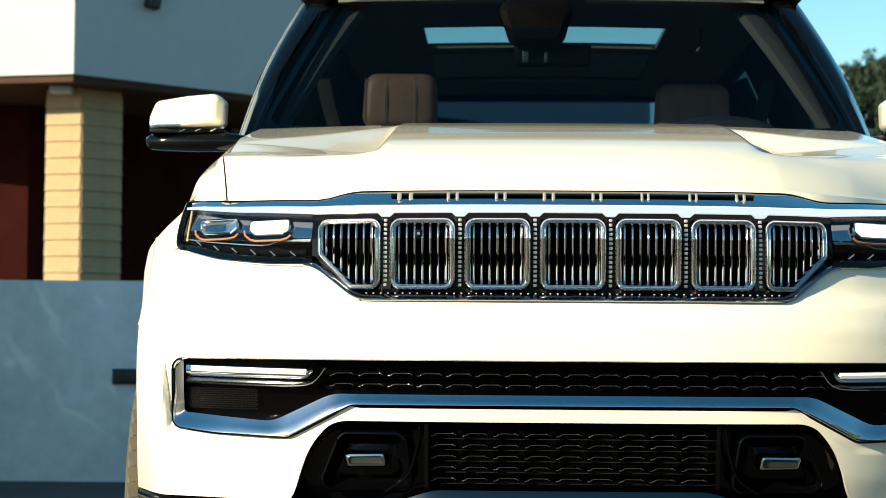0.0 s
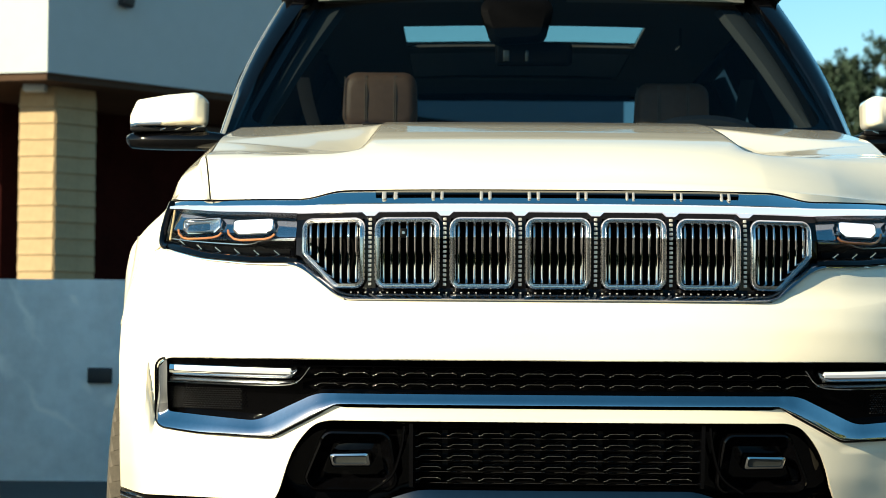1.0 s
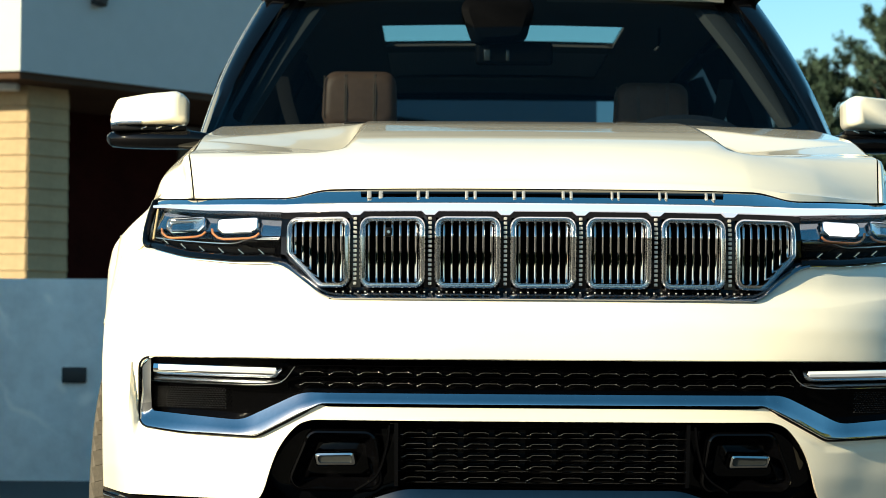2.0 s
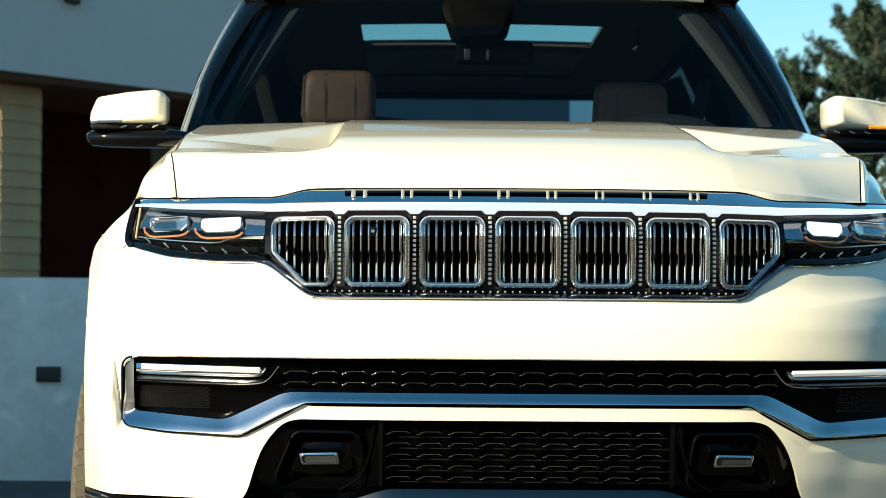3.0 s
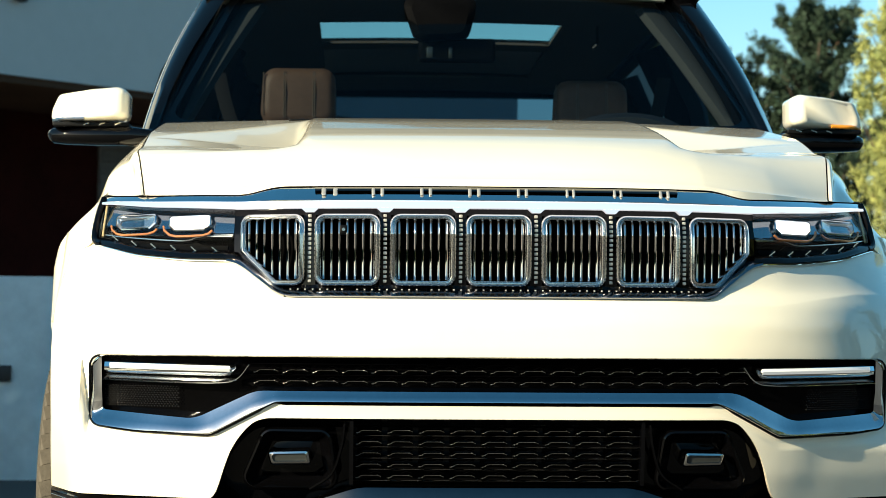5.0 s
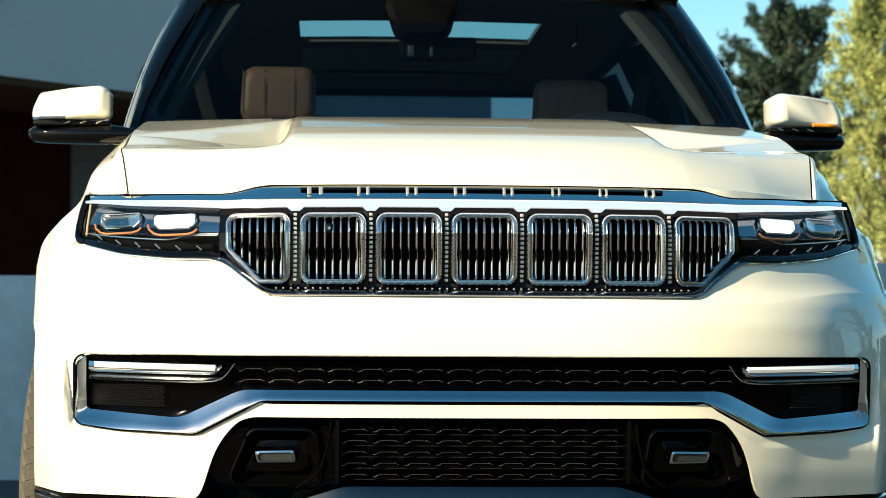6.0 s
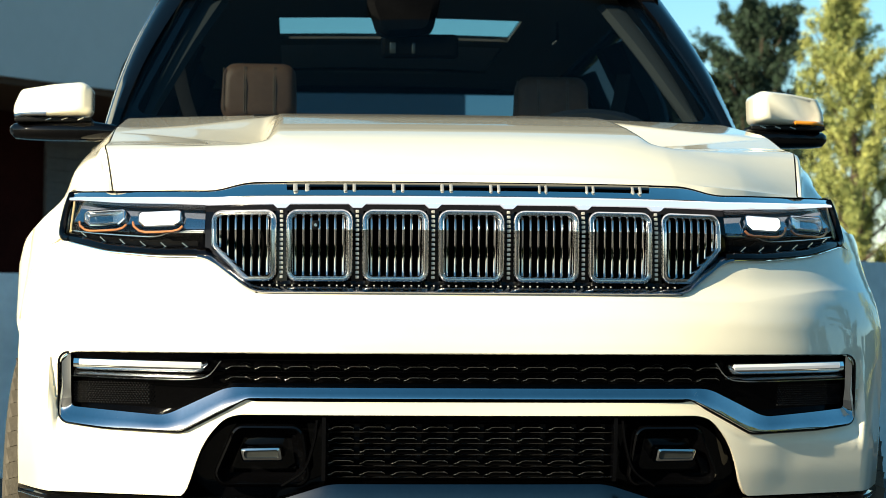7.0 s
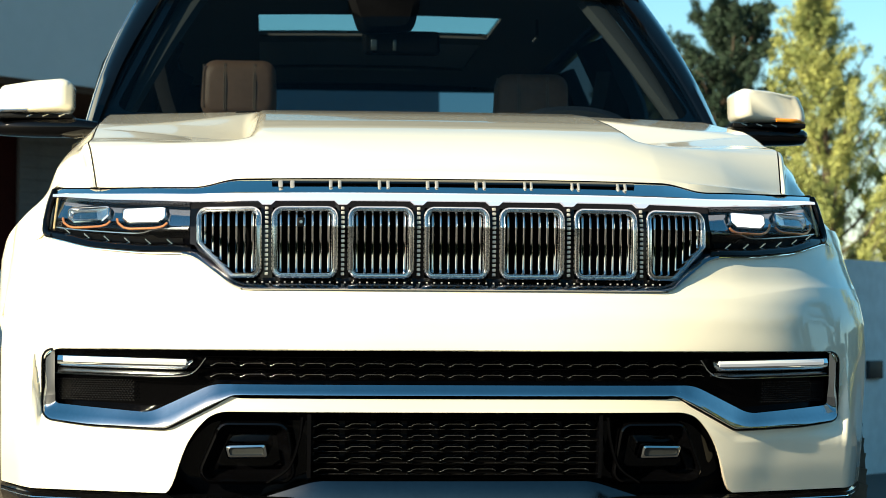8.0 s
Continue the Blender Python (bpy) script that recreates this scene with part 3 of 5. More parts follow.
# grille: chrome bars over it, seven framed slots, rods and studs
PITCH, SLOT_W, SLOT_T, SLOT_B = 0.158, 0.139, 1.0875, 0.9355
bright_low = knots([(0.55, 1.0985), (0.75, 1.112), (0.88, 1.129)], 0.03)
bright_top = knots([(0.55, 1.1135), (0.75, 1.123), (0.88, 1.1345)], 0.03)
blue_top = knots([(0.470, 1.1455), (0.535, 1.1275), (0.75, 1.1365), (0.88, 1.1465)], 0.022)
xs_bar = sorted(set(across(-0.878, 0.878, 70) + [s * v for s in (-1, 1) for v in across(0.43, 0.58, 16)]))
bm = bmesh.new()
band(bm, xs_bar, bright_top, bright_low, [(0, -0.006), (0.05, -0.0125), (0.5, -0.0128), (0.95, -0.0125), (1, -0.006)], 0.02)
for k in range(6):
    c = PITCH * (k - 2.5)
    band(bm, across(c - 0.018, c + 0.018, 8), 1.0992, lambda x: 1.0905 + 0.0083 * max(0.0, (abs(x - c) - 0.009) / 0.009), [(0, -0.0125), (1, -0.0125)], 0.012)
part("polished_bar", bm, GLOWCHROME, car, "polished chrome bar across the grille and lamps, with added glow")


def trim_back(x):
    return 0.95 * (blue_top(x) - bright_top(x)) - 0.009


bm = bmesh.new()
rows = []
for x in xs_bar:
    zt, zb, o = blue_top(x), bright_top(x) + 0.0005, trim_back(x)
    rows.append([(x, front(x, zt + (zb - zt) * v) + q, zt + (zb - zt) * v) for v, q in ((0, o), (0.06, o - 0.003), (0.93, -0.0085), (1, -0.0075), (1, 0.03), (0, 0.03))])
vv = grid(bm, rows, close=True)
cap(bm, vv[0])
cap(bm, vv[-1])
applique = part("hood_trim", bm, CHROME, car, "polished chrome trim along the hood's edge")
bm = bmesh.new()
band(bm, across(-0.385, 0.385, 40), 1.1455, 1.1360, [(0, 0.0140), (1, 0.0060)], 0.03)
part("trim_recess", bm, PIANO, applique, "black recess line")
# black strip standing in for the shadow under the hood's lip
bm = bmesh.new()
rows = []
for x in xs_bar:
    o = trim_back(x) - 0.0006 * (0.72 < abs(x) < 0.80) + 0.0032 * (not 0.72 < abs(x) < 0.80)
    rows.append([(x, front(x, blue_top(x)) + o, blue_top(x) - 0.002), (x, front(x, blue_top(x)) + o, blue_top(x) + 0.0030)])
grid(bm, rows)
part("lip_shade_strip", bm, NEARBLACK, applique, "black strip for the shade below the hood's lip")
# eight plain raised marks, two bars each, stand for the maker's lettering
widths = (0.034, 0.026, 0.025, 0.026, 0.023, 0.019, 0.019, 0.022)
for k in range(8):
    x = -0.354 + 0.1013 * k
    bm = bmesh.new()
    w = widths[k] / 2
    for x0, x1 in ((x - w, x - 0.45 * w), (x + 0.45 * w, x + w)):
        box(bm, x0, x1, front(x, 1.13) - 0.0145, front(x, 1.13) - 0.007, 1.1265, 1.1425, 0.002)
    for v in bm.verts:
        v.co.y += 0.95 * (v.co.z - bright_top(x))
    part("raised_mark", bm, MARK, applique, "raised satin metal mark")

bm = bmesh.new()
G = [(0, 0.012), (1, 0.012)]
band(bm, across(-0.556, 0.556, 50), 1.0985, SLOT_T - 0.003, G, 0.05)
band(bm, across(-0.448, 0.448, 50), SLOT_B + 0.003, 0.912, [(0, 0.012), (0.6, 0.010), (1, -0.004)], 0.05)
for k in range(-4, 4):
    c = PITCH * (k + 0.5)
    half = PITCH / 2 - SLOT_W / 2 + 0.003
    if abs(k + 0.5) < 3.2:
        band(bm, [c - half, c + half], SLOT_T, SLOT_B, [(v, 0.012) for v in (0, *fold_shares(SLOT_T, SLOT_B), 1)], 0.05)
for s in (-1, 1):
    band(bm, [s * v for v in (0.538, 0.547, 0.556)], 1.095, lambda x: 0.987, [(v, 0.012) for v in (0, *fold_shares(1.095, 0.987), 1)], 0.05)
    band(bm, [s * v for v in across(0.462, 0.556, 12)], lambda x: 0.937 + (abs(x) - 0.466) * 0.92 + 0.004, lambda x: grille_low(x), G, 0.05)
grille = part("grille", bm, GLOSSBLACK, car, "gloss black grille panel with seven slots")
bm = bmesh.new()
band(bm, sorted(set(across(-0.572, 0.572, 52) + [s * v for s in (-1, 1) for v in across(0.42, 0.57, 20)])), lambda x: grille_low(x) + 0.020, lambda x: grille_low(x) - 0.003,
     [(0, 0.012), (0.3, -0.002), (0.55, -0.010), (0.8, -0.012), (1, 0.002)], 0.03)
part("grille_surround", bm, DARKCHROME, grille, "dark chrome line under the slots")


def rod(z0, z1):
    """A slim half-round bar that follows the nose's fold, its head turned in and its foot hooked forwards."""
    bm = bmesh.new()
    rows = []
    foot = [(z0, -0.0035, 0.0024), (z0 + 0.0012, -0.0048, 0.0028), (z0 + 0.003, -0.0040, 0.0030), (z0 + 0.006, -0.0014, 0.0030), (z0 + 0.010, 0.0, 0.0030)]
    fold = [(CREASE - 1.0715 + d, 0.0, 0.0030) for d in (-0.002, 0.0, 0.002)]
    head = [(z1 - 0.010, 0.0, 0.0030), (z1 - 0.006, 0.001, 0.0030), (z1 - 0.002, 0.005, 0.0028), (z1, 0.012, 0.0022)]
    for z, off, w in foot + fold + head:
        y = 0.010 + off + nose_fold(z + 1.0715) - nose_fold(1.02)
        rows.append([(-w, y + 0.012, z)] + [(-w * math.cos(k * math.pi / 8), y + 0.0022 - 0.0034 * math.sin(k * math.pi / 8), z) for k in range(9)] + [(w, y + 0.012, z)])
    vv = grid(bm, rows)
    cap(bm, vv[0])
    return mesh_of("rod", bm, ROUNDCHROME, 50)


RODS = {h: rod(-0.005 - 0.118 * h / 10, 0.005) for h in (4, 5, 6, 7, 8, 9, 10)}
studbm = bmesh.new()
box(studbm, -0.0034, 0.0034, -0.004, 0.004, -0.0030, 0.0030, 0.0008)
STUD = mesh_of("stud", studbm, MARK)
for k in range(-3, 4):
    c = PITCH * k
    x0, x1 = c - SLOT_W / 2, c + SLOT_W / 2
    corners = [(x0, SLOT_B), (x1, SLOT_B), (x1, SLOT_T), (x0, SLOT_T)]
    if k == -3:
        corners = [(x0, 1.008), (x0 + 0.072, SLOT_B), (x1, SLOT_B), (x1, SLOT_T), (x0, SLOT_T)]
    if k == 3:
        corners = [(x0, SLOT_B), (x1 - 0.072, SLOT_B), (x1, 1.008), (x1, SLOT_T), (x0, SLOT_T)]
    bm = bmesh.new()
    ring(bm, corners, 0.023, [(0, 0.014), (0, 0.002), (0.0015, -0.004), (0.0038, -0.0058), (0.0060, -0.003), (0.0068, 0.005), (0.0078, 0.005), (0.0086, -0.0005), (0.0110, -0.0018), (0.0135, 0.003), (0.0158, 0.02), (0.0162, 0.04)], 8)
    frame_k = part("slot_frame", bm, FRAMECHROME, grille, "rounded chrome slot frame", 60)
    for i in range(7):
        dx = (i - 3) * 0.0165
        x = c + dx
        h = 10
        if k == -3 and dx < -0.005:
            h = round(9.6 + 86 * dx)
        if k == 3 and dx > 0.005:
            h = round(9.6 - 86 * dx)
        h = max(4, min(10, h))
        place("rod", RODS[h], frame_k, m=Matrix.Translation((x, front(x, 1.02), 1.0715)))
bm = bmesh.new()
box(bm, -0.332, -0.316, front(-0.324, 1.0535) + 0.004, front(-0.324, 1.0535) + 0.03, 1.044, 1.063, 0.002)
part("front_camera", bm, PLASTIC, grille, "small front camera between the rods")
bm = bmesh.new()
bmesh.ops.create_cone(bm, cap_ends=True, segments=16, radius1=0.0046, radius2=0.0034, depth=0.006, matrix=Matrix.Translation((-0.324, front(-0.324, 1.0535) + 0.002, 1.0535)) @ Matrix.Rotation(radians(90), 4, "X"))
part("camera_lens", bm, SATIN, grille, "small round camera lens")
for k in range(6):
    c = PITCH * (k - 2.5)
    for i in range(15):
        z = 1.083 - 0.0098 * i
        place("stud", STUD, grille, m=Matrix.Translation((c, front(c, z) + 0.010, z)))
for k in range(-30, 31):
    x = k * 0.0155
    if abs(x) < 0.46 and k % 10:
        place("stud", STUD, grille, m=Matrix.Translation((x, front(x, 0.925) + 0.008, 0.9275)) @ Matrix.Diagonal((0.5, 1, 0.6, 1)))

# headlamps
lamp_low = knots([(0.552, 1.000), (0.66, 1.003), (0.775, 1.016), (0.885, 1.046)], 0.01)
for s in (-1, 1):
    xs_h = [s * v for v in across(0.557, 0.884, 26)]
    bm = bmesh.new()
    band(bm, xs_h, bright_low, lamp_low, [(0, 0.004), (0.06, 0.03), (0.12, 0.055), (0.7, 0.058), (0.9, 0.03), (1, 0.004)], 0.085)
    lampbox = part("headlamp", bm, GLOSSBLACK, car, "slim headlamp with black housing")
    bm = bmesh.new()
    band(bm, [s * v for v in across(0.557, 0.602, 8)], lambda x: bright_low(x) - 0.002, lambda x: 1.040 + 0.12 * max(0, abs(x) - 0.6), [(0, 0.026), (0.5, 0.018), (0.82, 0.012), (0.86, 0.012), (1, 0.022)], 0.05)
    part("inner_panel", bm, LAMPCHROME, lampbox, "smooth grey inner panel")
    bm = bmesh.new()
    band(bm, [s * v for v in across(0.572, 0.875, 22)], lambda x: lamp_low(x) + 0.022 + 0.008 * (abs(x) > 0.64), lambda x: lamp_low(x) + 0.004, [(0, 0.036), (0.5, 0.034), (1, 0.030)], 0.05)
    part("lower_shelf", bm, INTBLACK, lampbox, "gloss black shelf")
    bm = bmesh.new()
    tube(bm, [(s * p.x, front(p.x, p.y) + 0.018, p.y) for p in spline([(0.865, 1.056, 0), (0.80, 1.046, 0), (0.70, 1.036, 0), (0.66, 1.035, 0), (0.63, 1.042, 0), (0.56, 1.041, 0)], 4)], 0.0022, 6)
    part("shelf_edge", bm, SATIN, lampbox, "thin grey textured edge")
    bm = bmesh.new()
    band(bm, [s * v for v in across(0.60, 0.868, 18)], lambda x: bright_low(x) - 0.006, lambda x: lamp_low(x) + 0.034, [(0, 0.030), (0.3, 0.046), (1, 0.040)], 0.055)
    part("reflector", bm, GLOSSBLACK, lampbox, "black bezel behind the lamp units")
    bm = bmesh.new()
    band(bm, [s * v for v in across(0.600, 0.862, 18)], lambda x: bright_low(x) - 0.003, lambda x: 1.058 + 0.10 * max(0, abs(x) - 0.7), [(0, 0.028), (0.5, 0.021), (0.94, 0.013), (1, 0.020)], 0.05)
    part("upper_reflector", bm, LAMPCHROME, lampbox, "polished sloping reflector plate")
    for k in range(6):
        x = 0.60 + 0.047 * k
        z = lamp_low(x) + 0.013
        bm = bmesh.new()
        tube(bm, [(s * (x - 0.006), front(x, z) + 0.012, z - 0.005), (s * (x + 0.006), front(x, z) + 0.012, z + 0.005)], 0.0022, 6)
        part("chrome_dash", bm, FRAMECHROME, lampbox, "slanted chrome dash")
    for j, (x0, x1) in enumerate(((0.607, 0.708), (0.735, 0.838))):
        up = 0.008 if j else 0.0
        z0, z1 = 1.0535 + up, 1.0925 + up
        e = 0.016
        corners = [(x0 + e, z0), (x1 - e, z0), (x1, z0 + 0.014), (x1, z1 - 0.006), (x1 - 0.008, z1), (x0 + 0.008, z1), (x0, z1 - 0.006), (x0, z0 + 0.014)]
        bm = bmesh.new()
        rows = [[(s * x, front(x, z) + off, z) for x, z in rounded(inset(corners, d), 0.005, 3)] for d, off in ((0.001, 0.052), (0, 0.012), (0.002, 0.006), (0.005, 0.004), (0.008, 0.012), (0.011, 0.026))]
        grid(bm, rows, close=True)
        unit = part("lamp_unit", bm, CHROME, lampbox, "faceted chrome lamp unit")
        bm = bmesh.new()
        plate(bm, [(s * x, z) for x, z in rounded(inset(corners, 0.0075), 0.004, 3)], 0.011, 0.008)
        if j:
            bm.free()
            bm = bmesh.new()
            rim_v = [bm.verts.new((s * x, front(x, z) + 0.011, z)) for x, z in rounded(inset(corners, 0.0075), 0.004, 3)]
            hub = [bm.verts.new((s * (x0 + (x1 - x0) * q), front(x0 + (x1 - x0) * q, (z0 + z1) / 2) + 0.024, (z0 + z1) / 2 + dz)) for q, dz in ((0.22, 0.008), (0.42, -0.007), (0.60, 0.006), (0.80, -0.004))]
            for i in range(len(rim_v)):
                p, q = rim_v[i], rim_v[(i + 1) % len(rim_v)]
                h0 = min(hub, key=lambda v: abs(v.co.x - p.co.x))
                h1 = min(hub, key=lambda v: abs(v.co.x - q.co.x))
                bm.faces.new((p, q, h1))
                if h0 is not h1:
                    bm.faces.new((p, h1, h0))
            for v in list(bm.verts):
                if not v.link_faces:
                    bm.verts.remove(v)
        part("lens", bm, LEDLIT if j == 0 else DIMLENS, lampbox, "glowing white lamp lens" if j == 0 else "clear faceted lamp lens", 5)
        bm = bmesh.new()
        for a, b in ((0.25, 0.45), (0.55, 0.75)) if j else ((0.80, 0.86),):
            band(bm, [s * (x0 + (x1 - x0) * q) for q in (a, b)], z1 - 0.012, z0 + 0.012, [(0, 0.012), (0.3, 0.007), (1, 0.010)], 0.014)
        part("lens_block", bm, CLEAR, lampbox, "clear block lenses").visible_shadow = False
        bm = bmesh.new()
        loop = [(x1 + 0.010, z0 + 0.014), (x1 + 0.007, z0 + 0.004), (x1 - 0.006, z0 - 0.006), (x1 - e - 0.004, z0 - 0.0095), ((x0 + x1) / 2, z0 - 0.010), (x0 + e + 0.004, z0 - 0.0095), (x0 + 0.006, z0 - 0.006), (x0 - 0.002, z0 + 0.001)]
        tube(bm, [(s * px, front(px, pz) + 0.005, pz) for px, pz in loop], 0.0028, 6)
        part("amber_loop", bm, AMBER, lampbox, "amber loop under the lamp unit")
    bm = bmesh.new()
    tube(bm, [(s * p.x, front(p.x, p.y) + 0.010, p.y) for p in spline([(0.866, 1.124, 0), (0.868, 1.09, 0), (0.869, 1.052, 0)], 6)], 0.0026, 6)
    part("side_marker", bm, LAMPTAN, lampbox, "pale side marker strip")
    bm = bmesh.new()
    band(bm, xs_h, lambda x: bright_low(x) - 0.001, lambda x: lamp_low(x) + 0.002, [(k / 24, float(np.interp(k / 24, (0, 0.3, 0.60, 0.66, 1), (0.004, 0.0, -0.003, -0.002, 0.022)))) for k in range(25)], 0)
    ob = part("lamp_cover", bm, CLEAR, lampbox, "clear lamp cover")
    ob.visible_shadow = False
    bm = bmesh.new()
    band(bm, [s * v for v in across(0.553, 0.888, 26)], lambda x: lamp_low(x) + 0.008, lambda x: grille_low(x) - 0.0015, [(0, 0.004), (0.3, -0.010), (0.6, -0.012), (1, 0.004)], 0.03)
    part("lamp_trim", bm, PIANO, lampbox, "gloss black trim under the lamp")
    # chrome tube standing in for the highlight on the gloss black trim
    bm = bmesh.new()
    tube(bm, [(s * v, front(v, grille_low(v) + 0.002) - 0.0085, grille_low(v) + 0.0020) for v in across(0.545, 0.884, 30)], 0.0017, 6)
    part("trim_highlight", bm, CHROME, lampbox, "thin chrome line in place of a highlight below the trim")
    bm = bmesh.new()
    tube(bm, [(s * p.x, front(p.x, p.y) - 0.001, p.y) for p in spline([(0.875, 1.142, 0), (0.886, 1.10, 0), (0.889, 1.055, 0), (0.882, 1.040, 0), (0.868, 1.036, 0)], 6)], 0.0085, 8)
    part("lamp_edge", bm, PIANO, lampbox)


# ---- hood, fenders, cabin ----
def step(a, b, v):
    t = min(1, max(0, (v - a) / (b - a)))
    return t * t * (3 - 2 * t)


hood_mid = knots([(0.0, 1.147), (0.04, 1.185), (0.10, 1.225), (0.18, 1.258), (0.28, 1.284), (0.45, 1.313), (0.8, 1.361), (1.15, 1.404), (1.5, 1.432)], 0.0)


def hood_edge(y):
    return 0.750 + 0.054 * min(1, max(0, (y - 0.25) / 0.28)) + 0.024 * step(0.53, 1.6, y)


hood_low = knots([(0.0, 1.145), (0.04, 1.176), (0.10, 1.211), (0.175, 1.246), (0.20, 1.250), (0.45, 1.264), (0.70, 1.287), (0.95, 1.312), (1.3, 1.345)], 0.0)
hood_side = knots([(0.0, 1.145), (0.04, 1.176), (0.10, 1.211), (0.175, 1.247), (0.25, 1.264), (0.32, 1.271), (0.40, 1.277), (0.50, 1.286), (1.0, 1.356), (1.5, 1.426), (1.7, 1.450)], 0.0)


def eased(line, y, d):
    return float(np.mean([line(max(0.0, y + d * k)) for k in (-2, -1, 0, 1, 2)]))


def hood_z(x, y):
    """Height of the hood: a crowned centre, level shoulders, and behind a rim at either side a trough whose outer bank ends at a diagonal fold."""
    a = abs(x)
    back = front(min(a, 0.80), 1.14) + 0.024
    slip = back * (1 - step(0.3, 0.95, y))
    yy = max(0.0, y - slip)
    yf = y - back
    mid = eased(hood_mid, yy, 0.02)
    ramp = eased(hood_side, yy, 0.008)
    k = min(1.0, max(0.0, (a - 0.42) / 0.38))
    rim, fold = 0.70 - 0.30 * k, 1.22 - 0.81 * k
    ramp += 0.012 * (1 - k) * step(0.5, 1.15, yf)
    lean = step(0.45, 0.80, a)
    sheet = eased(hood_low, yy, 0.008) * (1 - lean) + ramp * lean
    t = min(1.0, max(0.0, (yf - rim) / (fold - rim)))
    bank = sheet - 0.020 * (1 - k) * step(0.0, 0.22, t)
    side = bank + (ramp - bank) * t ** 1.15
    r = step(0.04, 0.24, yf)
    w = step(0.405 - 0.22 * (1 - r), 0.455 + 0.285 * (1 - r), a)
    return mid + (side - mid) * w - 0.006 * (a / 0.8) ** 2


bm = bmesh.new()
rows = []
for i in range(91):
    v = i / 90
    row = []
    for k in range(-110, 111):
        u = k / 110
        y_front = front(0.752 * u, 1.14) + trim_back(0.752 * u) + 0.003
        y_back = 1.50 - 0.16 * (1 - u * u) + 0.04
        y = y_front + (y_back - y_front) * (0.45 * v + 0.55 * v * v)
        x = hood_edge(y) * u
        row.append((x, y, hood_z(x, y) if i else blue_top(x) + 0.003))
    rows.append(row)
vs = grid(bm, rows)
for line, turn_in in ((vs[0], (0, 0.03, 0.0)), ([r[0] for r in vs], (0, 0.004, -0.03)), ([r[-1] for r in vs], (0, 0.004, -0.03))):
    low = [bm.verts.new(v.co + Vector(turn_in)) for v in line]
    for i in range(len(line) - 1):
        bm.faces.new((line[i], line[i + 1], low[i + 1], low[i]))
hood = part("hood", bm, PAINT, car, "pearl white hood with scooped dishes by the screen", 50)
# black strips under the side seams stand in for shade in the gaps
for s in (-1, 1):
    bm = bmesh.new()
    grid(bm, [[(s * (hood_edge(y) + d), y, hood_z(hood_edge(y), y) - 0.014) for d in (-0.008, 0.010)] for y in across(0.33, 1.5, 30)])
    part("seam_shade_strip", bm, NEARBLACK, hood, "black strip for the shade in the hood's side gap")
bm = bmesh.new()
z = hood_z(-0.455, 1.38)
box(bm, -0.482, -0.428, 1.372, 1.388, z - 0.003, z + 0.004, 0.002)
part("washer_vent", bm, PLASTIC, hood)

def fender_section(y):
    """Points from the hood's edge down to the wheel arch, at y along the car."""
    e = hood_edge(max(y, 0.22)) + 0.0065
    ze = hood_z(e, max(y, 0.24)) - 0.002
    grow = step(0.28, 0.78, y)
    w_up, w_sh, w_m = 0.90 + 0.026 * grow, 0.905 + 0.105 * grow, 0.94 + 0.091 * grow
    arch = math.sqrt(max(0.0, 0.47 ** 2 - (y - 0.96) ** 2))
    z_low = min(max(0.46 + arch, 0.48), 0.925)
    return [(e, ze), (e + 0.012, ze - 0.010), (e + 0.42 * (w_up - e), ze - 0.041 - 0.014 * step(0.6, 1.2, y)), (0.27 * e + 0.73 * w_up, ze - 0.079 - 0.022 * step(0.6, 1.2, y)), (w_up, 1.150),
            (0.45 * w_up + 0.55 * w_sh, 1.102), (w_sh, 1.052), (w_m - 0.004, 1.005), (w_m, 0.965), (w_m, z_low)]


nose = [(0.757, 0.0, 1.139), (0.770, 0.0, 1.141), (0.80, 0.0, 1.143), (0.845, 0.0, 1.145), (0.882, 0.0, 1.146), (0.892, 0.0, 1.10), (0.896, 0.0, 1.040), (0.945, 0.0, 1.018), (0.970, 0.0, 0.970), (0.985, 0.0, 0.86)]
nose = [(x, front(x, z) + (trim_back(min(x, 0.878)) + 0.003 if z > 1.13 else 0.002 if z > 1.03 else 0.006), blue_top(min(x, 0.878)) + 0.003 if z > 1.13 else z) for x, y, z in nose]
